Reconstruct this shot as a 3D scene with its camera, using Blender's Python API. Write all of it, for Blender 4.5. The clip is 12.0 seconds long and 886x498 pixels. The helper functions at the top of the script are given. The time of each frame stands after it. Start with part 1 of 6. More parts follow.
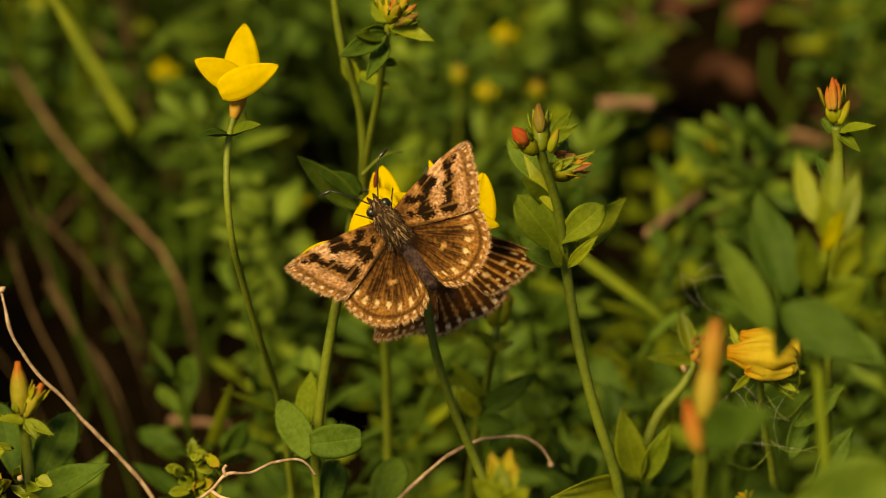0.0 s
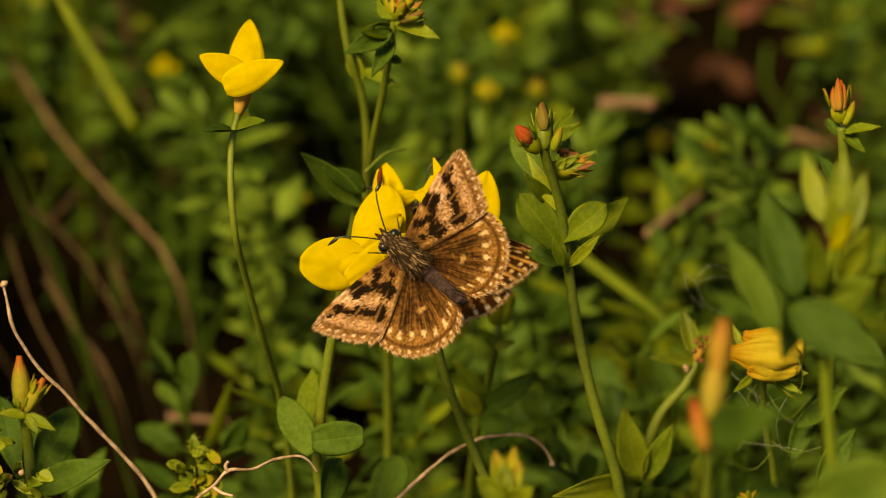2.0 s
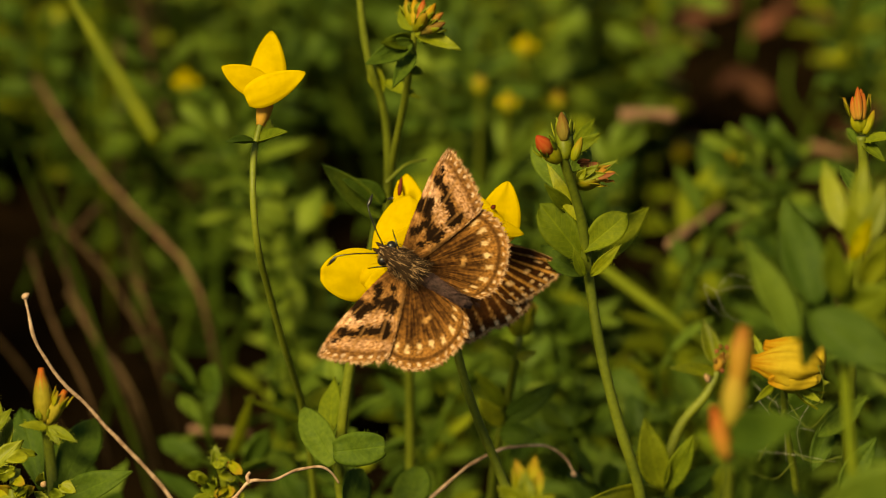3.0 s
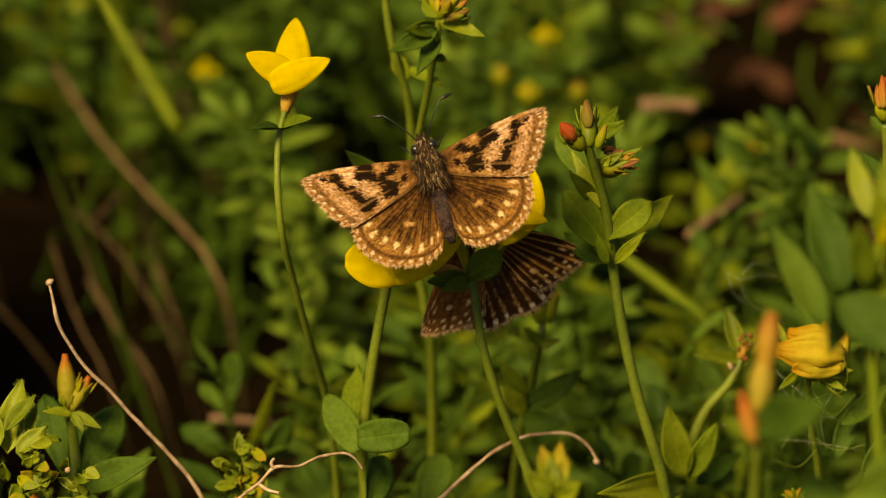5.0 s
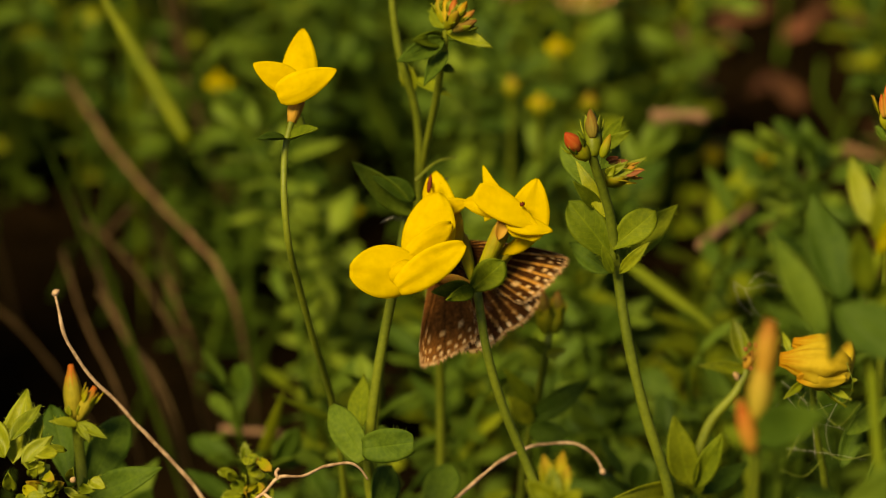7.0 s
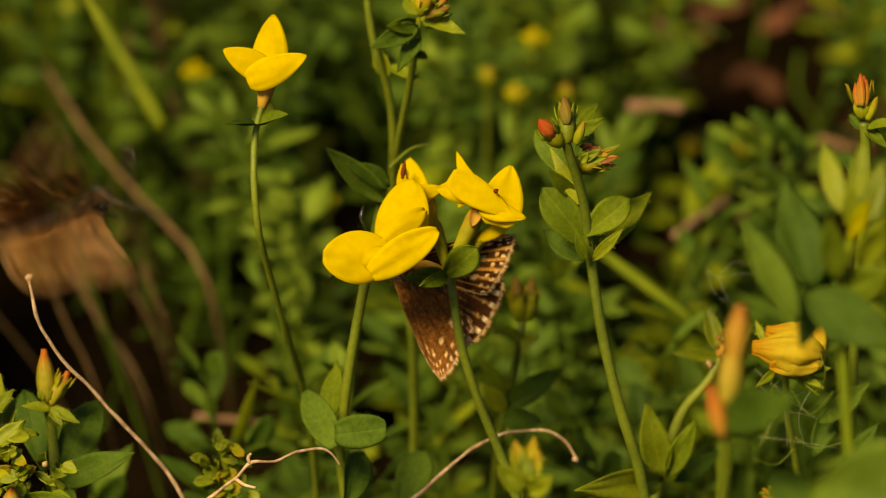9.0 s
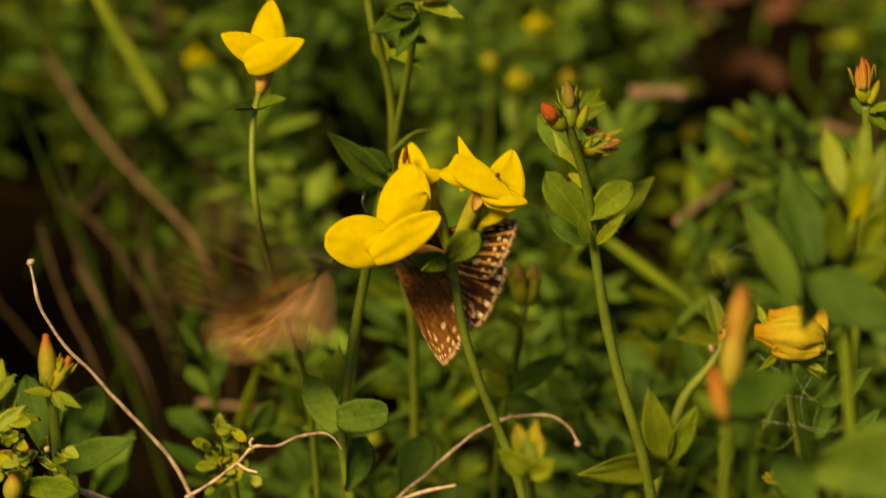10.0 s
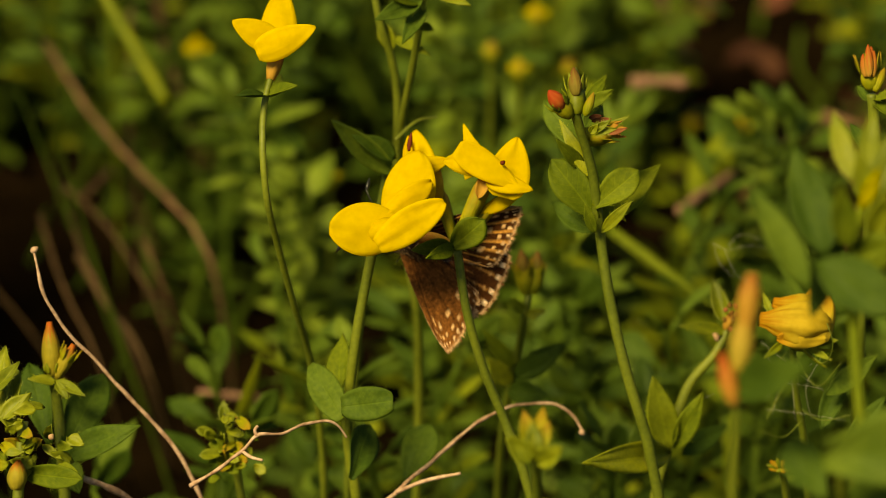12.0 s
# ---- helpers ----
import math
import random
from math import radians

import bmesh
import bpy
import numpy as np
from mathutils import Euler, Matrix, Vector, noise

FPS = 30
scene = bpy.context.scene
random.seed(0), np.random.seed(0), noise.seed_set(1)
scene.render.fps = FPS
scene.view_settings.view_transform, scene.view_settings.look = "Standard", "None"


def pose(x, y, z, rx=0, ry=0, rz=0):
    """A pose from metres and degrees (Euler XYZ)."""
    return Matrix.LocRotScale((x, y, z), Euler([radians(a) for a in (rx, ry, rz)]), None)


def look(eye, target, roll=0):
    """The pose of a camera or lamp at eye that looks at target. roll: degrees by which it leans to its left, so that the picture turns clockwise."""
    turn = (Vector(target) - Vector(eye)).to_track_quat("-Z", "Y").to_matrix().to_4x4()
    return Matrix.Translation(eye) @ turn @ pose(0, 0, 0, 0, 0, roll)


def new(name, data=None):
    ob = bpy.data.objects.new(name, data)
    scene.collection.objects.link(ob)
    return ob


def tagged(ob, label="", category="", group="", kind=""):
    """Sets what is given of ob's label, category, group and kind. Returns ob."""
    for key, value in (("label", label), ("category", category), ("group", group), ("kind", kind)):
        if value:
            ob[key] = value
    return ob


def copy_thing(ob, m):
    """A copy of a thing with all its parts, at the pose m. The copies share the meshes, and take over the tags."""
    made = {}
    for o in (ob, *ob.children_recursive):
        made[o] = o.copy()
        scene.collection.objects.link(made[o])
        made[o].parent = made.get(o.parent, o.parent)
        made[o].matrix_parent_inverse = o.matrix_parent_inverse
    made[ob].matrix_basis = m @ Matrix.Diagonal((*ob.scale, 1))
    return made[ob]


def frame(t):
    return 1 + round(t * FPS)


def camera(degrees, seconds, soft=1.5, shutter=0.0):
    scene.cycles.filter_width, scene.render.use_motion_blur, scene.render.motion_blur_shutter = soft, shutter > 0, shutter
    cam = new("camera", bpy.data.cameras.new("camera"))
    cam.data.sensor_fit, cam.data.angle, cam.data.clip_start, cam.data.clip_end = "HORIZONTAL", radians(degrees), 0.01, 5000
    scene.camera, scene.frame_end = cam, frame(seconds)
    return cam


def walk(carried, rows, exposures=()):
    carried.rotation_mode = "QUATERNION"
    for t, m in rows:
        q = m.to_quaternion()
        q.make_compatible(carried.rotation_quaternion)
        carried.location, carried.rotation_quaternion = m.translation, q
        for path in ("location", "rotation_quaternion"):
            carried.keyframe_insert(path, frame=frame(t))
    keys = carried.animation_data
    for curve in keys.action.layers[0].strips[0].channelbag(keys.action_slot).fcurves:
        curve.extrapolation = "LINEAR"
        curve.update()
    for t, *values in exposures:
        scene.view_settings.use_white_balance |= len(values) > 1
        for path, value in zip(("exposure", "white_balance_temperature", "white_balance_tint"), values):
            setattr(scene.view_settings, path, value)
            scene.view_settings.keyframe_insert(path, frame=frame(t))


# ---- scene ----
cam = camera(12, 12.0, soft=0.7, shutter=2.0)
PATH = [
    (0, pose(0, -0.52977, 0.39668, 62, 0, 0)),
    (0.5, pose(0.00104, -0.52995, 0.39685, 61.989, 0.215, 0.076)),
    (1, pose(0.00063, -0.52952, 0.3961, 62.059, 0.206, 0.172)),
    (1.5, pose(-0.00146, -0.52943, 0.39493, 62.094, -0.055, 0.106)),
    (2, pose(-0.00284, -0.52922, 0.39563, 62.031, -0.512, 0.019)),
    (2.5, pose(-0.00255, -0.52885, 0.39473, 62.15, -0.514, 0.065)),
    (3, pose(-0.0024, -0.53034, 0.39487, 62.288, -0.171, 0.204)),
    (5, pose(-0.0051, -0.5314, 0.39353, 62.27, -0.266, 0.333)),
    (5.5, pose(-0.00521, -0.53176, 0.3937, 62.246, -0.213, 0.385)),
    (6, pose(-0.00438, -0.53195, 0.39306, 62.328, -0.189, 0.373)),
    (6.5, pose(-0.00205, -0.53176, 0.3936, 62.426, 0.052, 0.53)),
    (6.7, pose(-0.00098, -0.53213, 0.39336, 62.501, 0.046, 0.72)),
    (8.5, pose(-0.0003, -0.53285, 0.39218, 62.438, -0.262, 0.611)),
    (9, pose(0.00079, -0.53343, 0.39146, 62.49, -0.332, 0.665)),
    (9.5, pose(-0.00104, -0.53366, 0.39231, 62.35, -0.413, 0.615)),
    (10, pose(0.00102, -0.5337, 0.39002, 62.412, -0.241, 0.671)),
    (10.5, pose(0.00181, -0.53339, 0.3891, 62.401, -0.108, 0.579)),
    (11, pose(0.00031, -0.53306, 0.38891, 62.352, -0.322, 0.531)),
    (11.5, pose(-0.00214, -0.53362, 0.38879, 62.363, -0.411, 0.495)),
    (12, pose(-0.00175, -0.53327, 0.3884, 62.36, -0.349, 0.501)),
]
walk(cam, PATH, exposures=[(0.0, 0.43, 9100, -6), (12.0, 0.47, 9100, -6)])
cam.data.dof.use_dof = True
cam.data.dof.focus_distance = 0.590
cam.data.dof.aperture_fstop = 18.5

# ---- light: hazy low sun and sky ----
sky_world = bpy.data.worlds.new("sky")
scene.world = sky_world
sky_world.use_nodes = True
wn = sky_world.node_tree.nodes
sky = wn.new("ShaderNodeTexSky")
sky.sky_type = "NISHITA"
sky.sun_disc = False
sky.sun_elevation, sky.sun_rotation = radians(42), radians(215)
wn["Background"].inputs["Strength"].default_value = 0.05
sky_world.node_tree.links.new(sky.outputs["Color"], wn["Background"].inputs["Color"])
sun_data = bpy.data.lights.new("sun", "SUN")
sun_data.energy, sun_data.angle, sun_data.color = 4.9, radians(20), (1.0, 0.84, 0.56)
sun = new("sun", sun_data)
sun.matrix_world = look((-0.45, -0.6, 0.9), (0, 0, 0))

# ---- materials ----
mm = 0.001


def nodes_of(name):
    m = bpy.data.materials.new(name)
    m.use_nodes = True
    return m, m.node_tree.nodes, m.node_tree.links, m.node_tree.nodes["Principled BSDF"]


def surface(name, low, high, rough=0.6, grain=900.0, patch=90.0, bump=0.3, gloss=0.3, glow_through=0.0, vary=0.0, veins=0.0, streak=None):
    """A material that wanders between two colours at two scales, with fine relief; glow_through: share of light let through."""
    m, n, link, b = nodes_of(name)
    tc = n.new("ShaderNodeTexCoord")
    info = n.new("ShaderNodeObjectInfo")
    shift = n.new("ShaderNodeVectorMath")
    shift.operation = "ADD"
    link.new(tc.outputs["Object"], shift.inputs[0])
    link.new(info.outputs["Random"], shift.inputs[1])
    fine, wide = n.new("ShaderNodeTexNoise"), n.new("ShaderNodeTexNoise")
    fine.inputs["Scale"].default_value, wide.inputs["Scale"].default_value = grain, patch
    fine.inputs["Detail"].default_value = 3
    for t in (fine, wide):
        link.new(shift.outputs[0], t.inputs["Vector"])
    mixed = n.new("ShaderNodeMath")
    mixed.operation = "MULTIPLY_ADD"
    link.new(fine.outputs["Fac"], mixed.inputs[0])
    mixed.inputs[1].default_value = 0.45
    half = n.new("ShaderNodeMath")
    half.operation = "MULTIPLY"
    link.new(wide.outputs["Fac"], half.inputs[0])
    half.inputs[1].default_value = 0.55
    link.new(half.outputs[0], mixed.inputs[2])
    ramp = n.new("ShaderNodeValToRGB")
    ramp.color_ramp.elements[0].position, ramp.color_ramp.elements[1].position = 0.34, 0.66
    ramp.color_ramp.elements[0].color, ramp.color_ramp.elements[1].color = (*low, 1), (*high, 1)
    link.new(mixed.outputs[0], ramp.inputs["Fac"])
    colour = ramp.outputs["Color"]
    if vary:
        hsv = n.new("ShaderNodeHueSaturation")
        span = n.new("ShaderNodeMapRange")
        span.inputs["To Min"].default_value, span.inputs["To Max"].default_value = 1 - vary, 1 + vary
        link.new(info.outputs["Random"], span.inputs["Value"])
        link.new(span.outputs[0], hsv.inputs["Value"])
        hue = n.new("ShaderNodeMapRange")
        hue.inputs["To Min"].default_value, hue.inputs["To Max"].default_value = 0.5 + 0.03 * vary, 0.5 - 0.05 * vary
        link.new(info.outputs["Random"], hue.inputs["Value"])
        link.new(hue.outputs[0], hsv.inputs["Hue"])
        link.new(colour, hsv.inputs["Color"])
        colour = hsv.outputs["Color"]
    height = mixed.outputs[0]

    def sums(kind, a, b_=None):
        k = n.new("ShaderNodeMath")
        k.operation = kind
        for slot, v in ((0, a), (1, b_)):
            if v is None:
                continue
            if isinstance(v, (int, float)):
                k.inputs[slot].default_value = v
            else:
                link.new(v, k.inputs[slot])
        return k.outputs[0]

    def towards(fac, tone, kind="MIX"):
        mx = n.new("ShaderNodeMix")
        mx.data_type, mx.blend_type = "RGBA", kind
        link.new(fac, mx.inputs[0])
        link.new(colour, mx.inputs[6])
        if isinstance(tone, tuple):
            mx.inputs[7].default_value = (*tone, 1)
        else:
            link.new(tone, mx.inputs[7])
        return mx.outputs[2]

    if veins or streak:
        uv, cut = n.new("ShaderNodeUVMap"), n.new("ShaderNodeSeparateXYZ")
        uv.uv_map = "leaf"
        link.new(uv.outputs[0], cut.inputs[0])
        u, v = cut.outputs[0], cut.outputs[1]
        side = sums("ABSOLUTE", sums("SUBTRACT", u, 0.5))
    if veins:
        # a midrib, slanting side veins and a pale margin
        rib = sums("SUBTRACT", 1.0, sums("MULTIPLY", side, 22.0))
        slant = sums("PINGPONG", sums("MULTIPLY", sums("SUBTRACT", v, sums("MULTIPLY", side, 0.55)), 9.0), 0.5)
        lace = sums("SUBTRACT", 1.0, sums("MULTIPLY", slant, 9.0))
        margin = sums("MULTIPLY", sums("SUBTRACT", side, 0.455), 16.0)
        line = sums("MAXIMUM", sums("MAXIMUM", rib, sums("MULTIPLY", lace, 0.5)), margin)
        line = sums("MAXIMUM", sums("MINIMUM", line, 1.0), 0.0)
        colour = towards(sums("MULTIPLY", line, veins), tuple(min(1.0, 1.9 * c + 0.02) for c in high[:2]) + (high[2] * 1.5,))
        height = sums("SUBTRACT", mixed.outputs[0], sums("MULTIPLY", line, 0.6))
    if streak:
        # fine lines along the petal or bud, and a flush of colour towards the tip
        comb, lines = n.new("ShaderNodeCombineXYZ"), n.new("ShaderNodeTexNoise")
        link.new(sums("MULTIPLY", u, 26.0), comb.inputs[0])
        link.new(sums("MULTIPLY", v, 2.2), comb.inputs[1])
        link.new(info.outputs["Random"], comb.inputs[2])
        lines.inputs["Scale"].default_value, lines.inputs["Detail"].default_value = 1.0, 3
        link.new(comb.outputs[0], lines.inputs["Vector"])
        amount, start, tone = streak
        fac = sums("MULTIPLY", sums("MULTIPLY", sums("SUBTRACT", v, start), 1.0 / max(0.05, 1 - start)), sums("ADD", 0.55, lines.outputs["Fac"]))
        fac = sums("ADD", fac, sums("MULTIPLY", sums("SUBTRACT", lines.outputs["Fac"], 0.55), 1.2))
        fac = sums("MULTIPLY", sums("MAXIMUM", sums("MINIMUM", fac, 1.0), 0.0), amount)
        colour = towards(fac, tone)
        height = sums("ADD", height, sums("MULTIPLY", lines.outputs["Fac"], 0.8))
    link.new(colour, b.inputs["Base Color"])
    b.inputs["Roughness"].default_value, b.inputs["Specular IOR Level"].default_value = rough, gloss
    relief = n.new("ShaderNodeBump")
    relief.inputs["Strength"].default_value, relief.inputs["Distance"].default_value = bump, 0.0003
    link.new(height, relief.inputs["Height"])
    link.new(relief.outputs[0], b.inputs["Normal"])
    if glow_through:
        thin, mix = n.new("ShaderNodeBsdfTranslucent"), n.new("ShaderNodeMixShader")
        link.new(colour, thin.inputs["Color"])
        mix.inputs[0].default_value = glow_through
        link.new(b.outputs[0], mix.inputs[1])
        link.new(thin.outputs[0], mix.inputs[2])
        link.new(mix.outputs[0], n["Material Output"].inputs["Surface"])
    return m


def scaled_wing(name):
    """Wing scales: the pattern is stored on the mesh, with fine dusty grain and sheen."""
    m, n, link, b = nodes_of(name)
    att, tc, grain = n.new("ShaderNodeVertexColor"), n.new("ShaderNodeTexCoord"), n.new("ShaderNodeTexNoise")
    att.layer_name = "pattern"
    grain.inputs["Scale"].default_value, grain.inputs["Detail"].default_value = 2600, 2
    link.new(tc.outputs["Object"], grain.inputs["Vector"])
    span = n.new("ShaderNodeMapRange")
    span.inputs["From Min"].default_value, span.inputs["From Max"].default_value = 0.3, 0.7
    span.inputs["To Min"].default_value, span.inputs["To Max"].default_value = 0.6, 1.24
    link.new(grain.outputs["Fac"], span.inputs["Value"])
    mul = n.new("ShaderNodeVectorMath")
    mul.operation = "SCALE"
    link.new(att.outputs["Color"], mul.inputs[0])
    link.new(span.outputs[0], mul.inputs["Scale"])
    link.new(mul.outputs[0], b.inputs["Base Color"])
    b.inputs["Roughness"].default_value = 0.85
    b.inputs["Sheen Weight"].default_value, b.inputs["Sheen Roughness"].default_value = 0.08, 0.45
    b.inputs["Sheen Tint"].default_value = (1.0, 0.72, 0.46, 1)
    b.inputs["Specular IOR Level"].default_value = 0.05
    relief = n.new("ShaderNodeBump")
    relief.inputs["Strength"].default_value, relief.inputs["Distance"].default_value = 0.4, 0.0001
    link.new(grain.outputs["Fac"], relief.inputs["Height"])
    link.new(relief.outputs[0], b.inputs["Normal"])
    return m


# brown soil taken near black: the shade under the plants is in its colour
SOIL_SHADED = surface("soil", (0.0032, 0.0022, 0.0009), (0.013, 0.0072, 0.0032), 0.95, 700, 60, 1.0, 0.0)
LEAF = surface("leaf_green", (0.090, 0.128, 0.010), (0.175, 0.212, 0.018), 0.65, 1500, 160, 0.35, 0.1, 0.3, 0.3, veins=0.16)
LEAF_DARK = surface("leaf_dark", (0.042, 0.080, 0.010), (0.092, 0.142, 0.018), 0.6, 1500, 160, 0.35, 0.1, 0.28, 0.3, veins=0.12)
LEAF_YOUNG = surface("leaf_young", (0.13, 0.165, 0.012), (0.25, 0.27, 0.02), 0.5, 1500, 160, 0.25, 0.3, 0.3, 0.2, veins=0.2)
UNDERGROWTH = surface("undergrowth_leaf", (0.046, 0.090, 0.011), (0.128, 0.194, 0.022), 0.6, 700, 60, 0.2, 0.2, 0.3, 0.5, veins=0.2)
STEM = surface("stem_green", (0.086, 0.112, 0.011), (0.168, 0.196, 0.021), 0.5, 1600, 120, 0.35, 0.35, 0.1, 0.15)
PETAL = surface("petal_yellow", (0.64, 0.455, 0.003), (0.76, 0.56, 0.004), 0.7, 900, 160, 0.12, 0.04, 0.45, streak=(0.16, 0.95, (0.46, 0.23, 0.002)))
# dimmer copy of the yellow petal, with shade put into the colour
PETAL_SHADED = surface("petal_shaded", (0.34, 0.30, 0.006), (0.50, 0.40, 0.006), 0.6, 500, 90, 0.2, 0.1, 0.2)
PETAL_AGED = surface("petal_aged", (0.37, 0.25, 0.022), (0.50, 0.35, 0.040), 0.7, 700, 110, 0.4, 0.06, 0.25, streak=(0.8, 0.55, (0.36, 0.13, 0.010)))
BUD_ORANGE = surface("bud_orange", (0.36, 0.18, 0.03), (0.44, 0.25, 0.05), 0.65, 900, 220, 0.4, 0.1, 0.15, streak=(0.95, 0.0, (0.34, 0.05, 0.014)))
BUD_RED = surface("bud_red", (0.33, 0.055, 0.014), (0.42, 0.13, 0.03), 0.65, 900, 220, 0.5, 0.1, 0.15, streak=(0.8, 0.2, (0.30, 0.02, 0.008)))
BUD_BROWN = surface("bud_brown", (0.13, 0.11, 0.018), (0.22, 0.15, 0.03), 0.65, 900, 220, 0.5, 0.1, 0.1, streak=(0.85, 0.2, (0.15, 0.05, 0.015)))
CALYX = surface("calyx", (0.17, 0.19, 0.012), (0.30, 0.27, 0.018), 0.6, 900, 200, 0.4, 0.12, 0.15, streak=(0.75, 0.35, (0.30, 0.14, 0.02)))
CALYX_TAN = surface("calyx_tan", (0.30, 0.22, 0.030), (0.40, 0.29, 0.05), 0.6, 900, 200, 0.4, 0.12, 0.2, streak=(0.75, 0.35, (0.38, 0.19, 0.03)))
CALYX_RUST = surface("calyx_rust", (0.32, 0.16, 0.025), (0.44, 0.24, 0.04), 0.6, 900, 200, 0.4, 0.12, 0.15, streak=(0.8, 0.5, (0.26, 0.07, 0.02)))
STAIN = surface("dark_stain", (0.07, 0.012, 0.006), (0.16, 0.03, 0.012), 0.7, 900, 200, 0.5, 0.1)
RUST = surface("rust_stamen", (0.12, 0.035, 0.012), (0.24, 0.08, 0.03), 0.6, 900, 200, 0.5, 0.15)
BUD_GOLD = surface("bud_gold", (0.23, 0.19, 0.022), (0.35, 0.28, 0.035), 0.6, 900, 200, 0.4, 0.12, 0.15, streak=(0.95, 0.55, (0.40, 0.07, 0.015)))
DRY = surface("dry_stem", (0.20, 0.105, 0.062), (0.60, 0.40, 0.28), 0.75, 1500, 420, 0.9, 0.2)
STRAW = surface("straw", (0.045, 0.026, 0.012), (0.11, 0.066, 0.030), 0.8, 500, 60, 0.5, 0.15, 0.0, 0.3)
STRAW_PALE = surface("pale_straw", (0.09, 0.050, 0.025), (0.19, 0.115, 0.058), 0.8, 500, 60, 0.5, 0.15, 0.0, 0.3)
PALE_STICK = surface("pale_stick", (0.16, 0.085, 0.055), (0.30, 0.17, 0.11), 0.8, 500, 60, 0.5, 0.15)
LITTER = surface("leaf_litter", (0.034, 0.014, 0.008), (0.13, 0.056, 0.030), 0.9, 400, 50, 0.6, 0.1, 0.0, 0.3)
WING = scaled_wing("wing_scales")
FUR = surface("body_fur", (0.005, 0.003, 0.002), (0.055, 0.028, 0.013), 0.85, 2600, 500, 1.0, 0.15)
FUR_PALE = surface("pale_fur", (0.18, 0.10, 0.05), (0.46, 0.29, 0.16), 0.8, 2600, 500, 0.5, 0.2)
FUR_GREY = surface("abdomen_fur", (0.009, 0.005, 0.005), (0.11, 0.058, 0.052), 0.8, 2600, 700, 1.0, 0.2)
BLACK = surface("black_chitin", (0.006, 0.005, 0.005), (0.015, 0.012, 0.01), 0.3, 900, 200, 0.1, 0.5)
SILK = surface("spider_silk", (0.30, 0.28, 0.22), (0.45, 0.42, 0.36), 0.4, 900, 200, 0.1, 0.4)

# ---- building blocks ----
FACE = Vector((0.0, -0.883, 0.469))


def part(name, bm, material, parent, label="", smooth=True):
    me = bpy.data.meshes.new(name)
    if smooth:
        for f in bm.faces:
            f.smooth = True
    bm.to_mesh(me)
    bm.free()
    me.materials.append(material)
    ob = new(name, me)
    ob.parent = parent
    return tagged(ob, label)


def thing(name, base, label, category, group="", kind=""):
    ob = new(name)
    ob.empty_display_size = 0.01
    ob.location = base
    return tagged(ob, label, category, group, kind)


def smooth_line(points, steps=6):
    """A smooth line through the points."""
    p = [Vector(q) for q in points]
    if len(p) < 3:
        return [p[0].lerp(p[-1], i / steps) for i in range(steps + 1)]
    gap = [max((b - a).length, 1e-9) for a, b in zip(p, p[1:])]
    slope = [(p[1] - p[0]) / gap[0]]
    for i in range(1, len(p) - 1):
        slope.append(((p[i] - p[i - 1]) / gap[i - 1] * gap[i] + (p[i + 1] - p[i]) / gap[i] * gap[i - 1]) / (gap[i - 1] + gap[i]))
    slope.append((p[-1] - p[-2]) / gap[-1])
    out = []
    for i, g in enumerate(gap):
        for k in range(steps):
            t = k / steps
            out.append(p[i] * (2 * t ** 3 - 3 * t * t + 1) + slope[i] * g * (t ** 3 - 2 * t * t + t) + p[i + 1] * (3 * t * t - 2 * t ** 3) + slope[i + 1] * g * (t ** 3 - t * t))
    return out + [p[-1]]


def tube(bm, points, r0, r1, sides=8, steps=6, wobble=0.0, origin=(0, 0, 0), smooth=True):
    """A rounded tapering tube through the points, r0 at the first and r1 at the last."""
    line = smooth_line(points, steps) if smooth else [Vector(p) for p in points]
    o = Vector(origin)
    rings, last = [], None
    for i, c in enumerate(line):
        ahead = (line[min(i + 1, len(line) - 1)] - line[max(i - 1, 0)]).normalized()
        ref = last if last else (Vector((1, 0, 0)) if abs(ahead.x) < 0.9 else Vector((0, 1, 0)))
        u = (ref - ahead * ref.dot(ahead)).normalized()
        last = u
        w = ahead.cross(u)
        f = i / (len(line) - 1)
        r = (r0 + (r1 - r0) * f) * (1 + wobble * noise.noise(c * 400))
        if wobble > 0.3:
            c = c + Vector((noise.noise(c * 260), 0, noise.noise(c * 260 + Vector((9, 0, 0))))) * 0.35 * mm
        rings.append([bm.verts.new(c - o + (u * math.cos(a) + w * math.sin(a)) * r) for a in [2 * math.pi * k / sides for k in range(sides)]])
    for a, b in zip(rings, rings[1:]):
        for k in range(sides):
            bm.faces.new((a[k], a[(k + 1) % sides], b[(k + 1) % sides], b[k]))
    bm.faces.new(rings[0][::-1])
    bm.faces.new(rings[-1])
    return bm


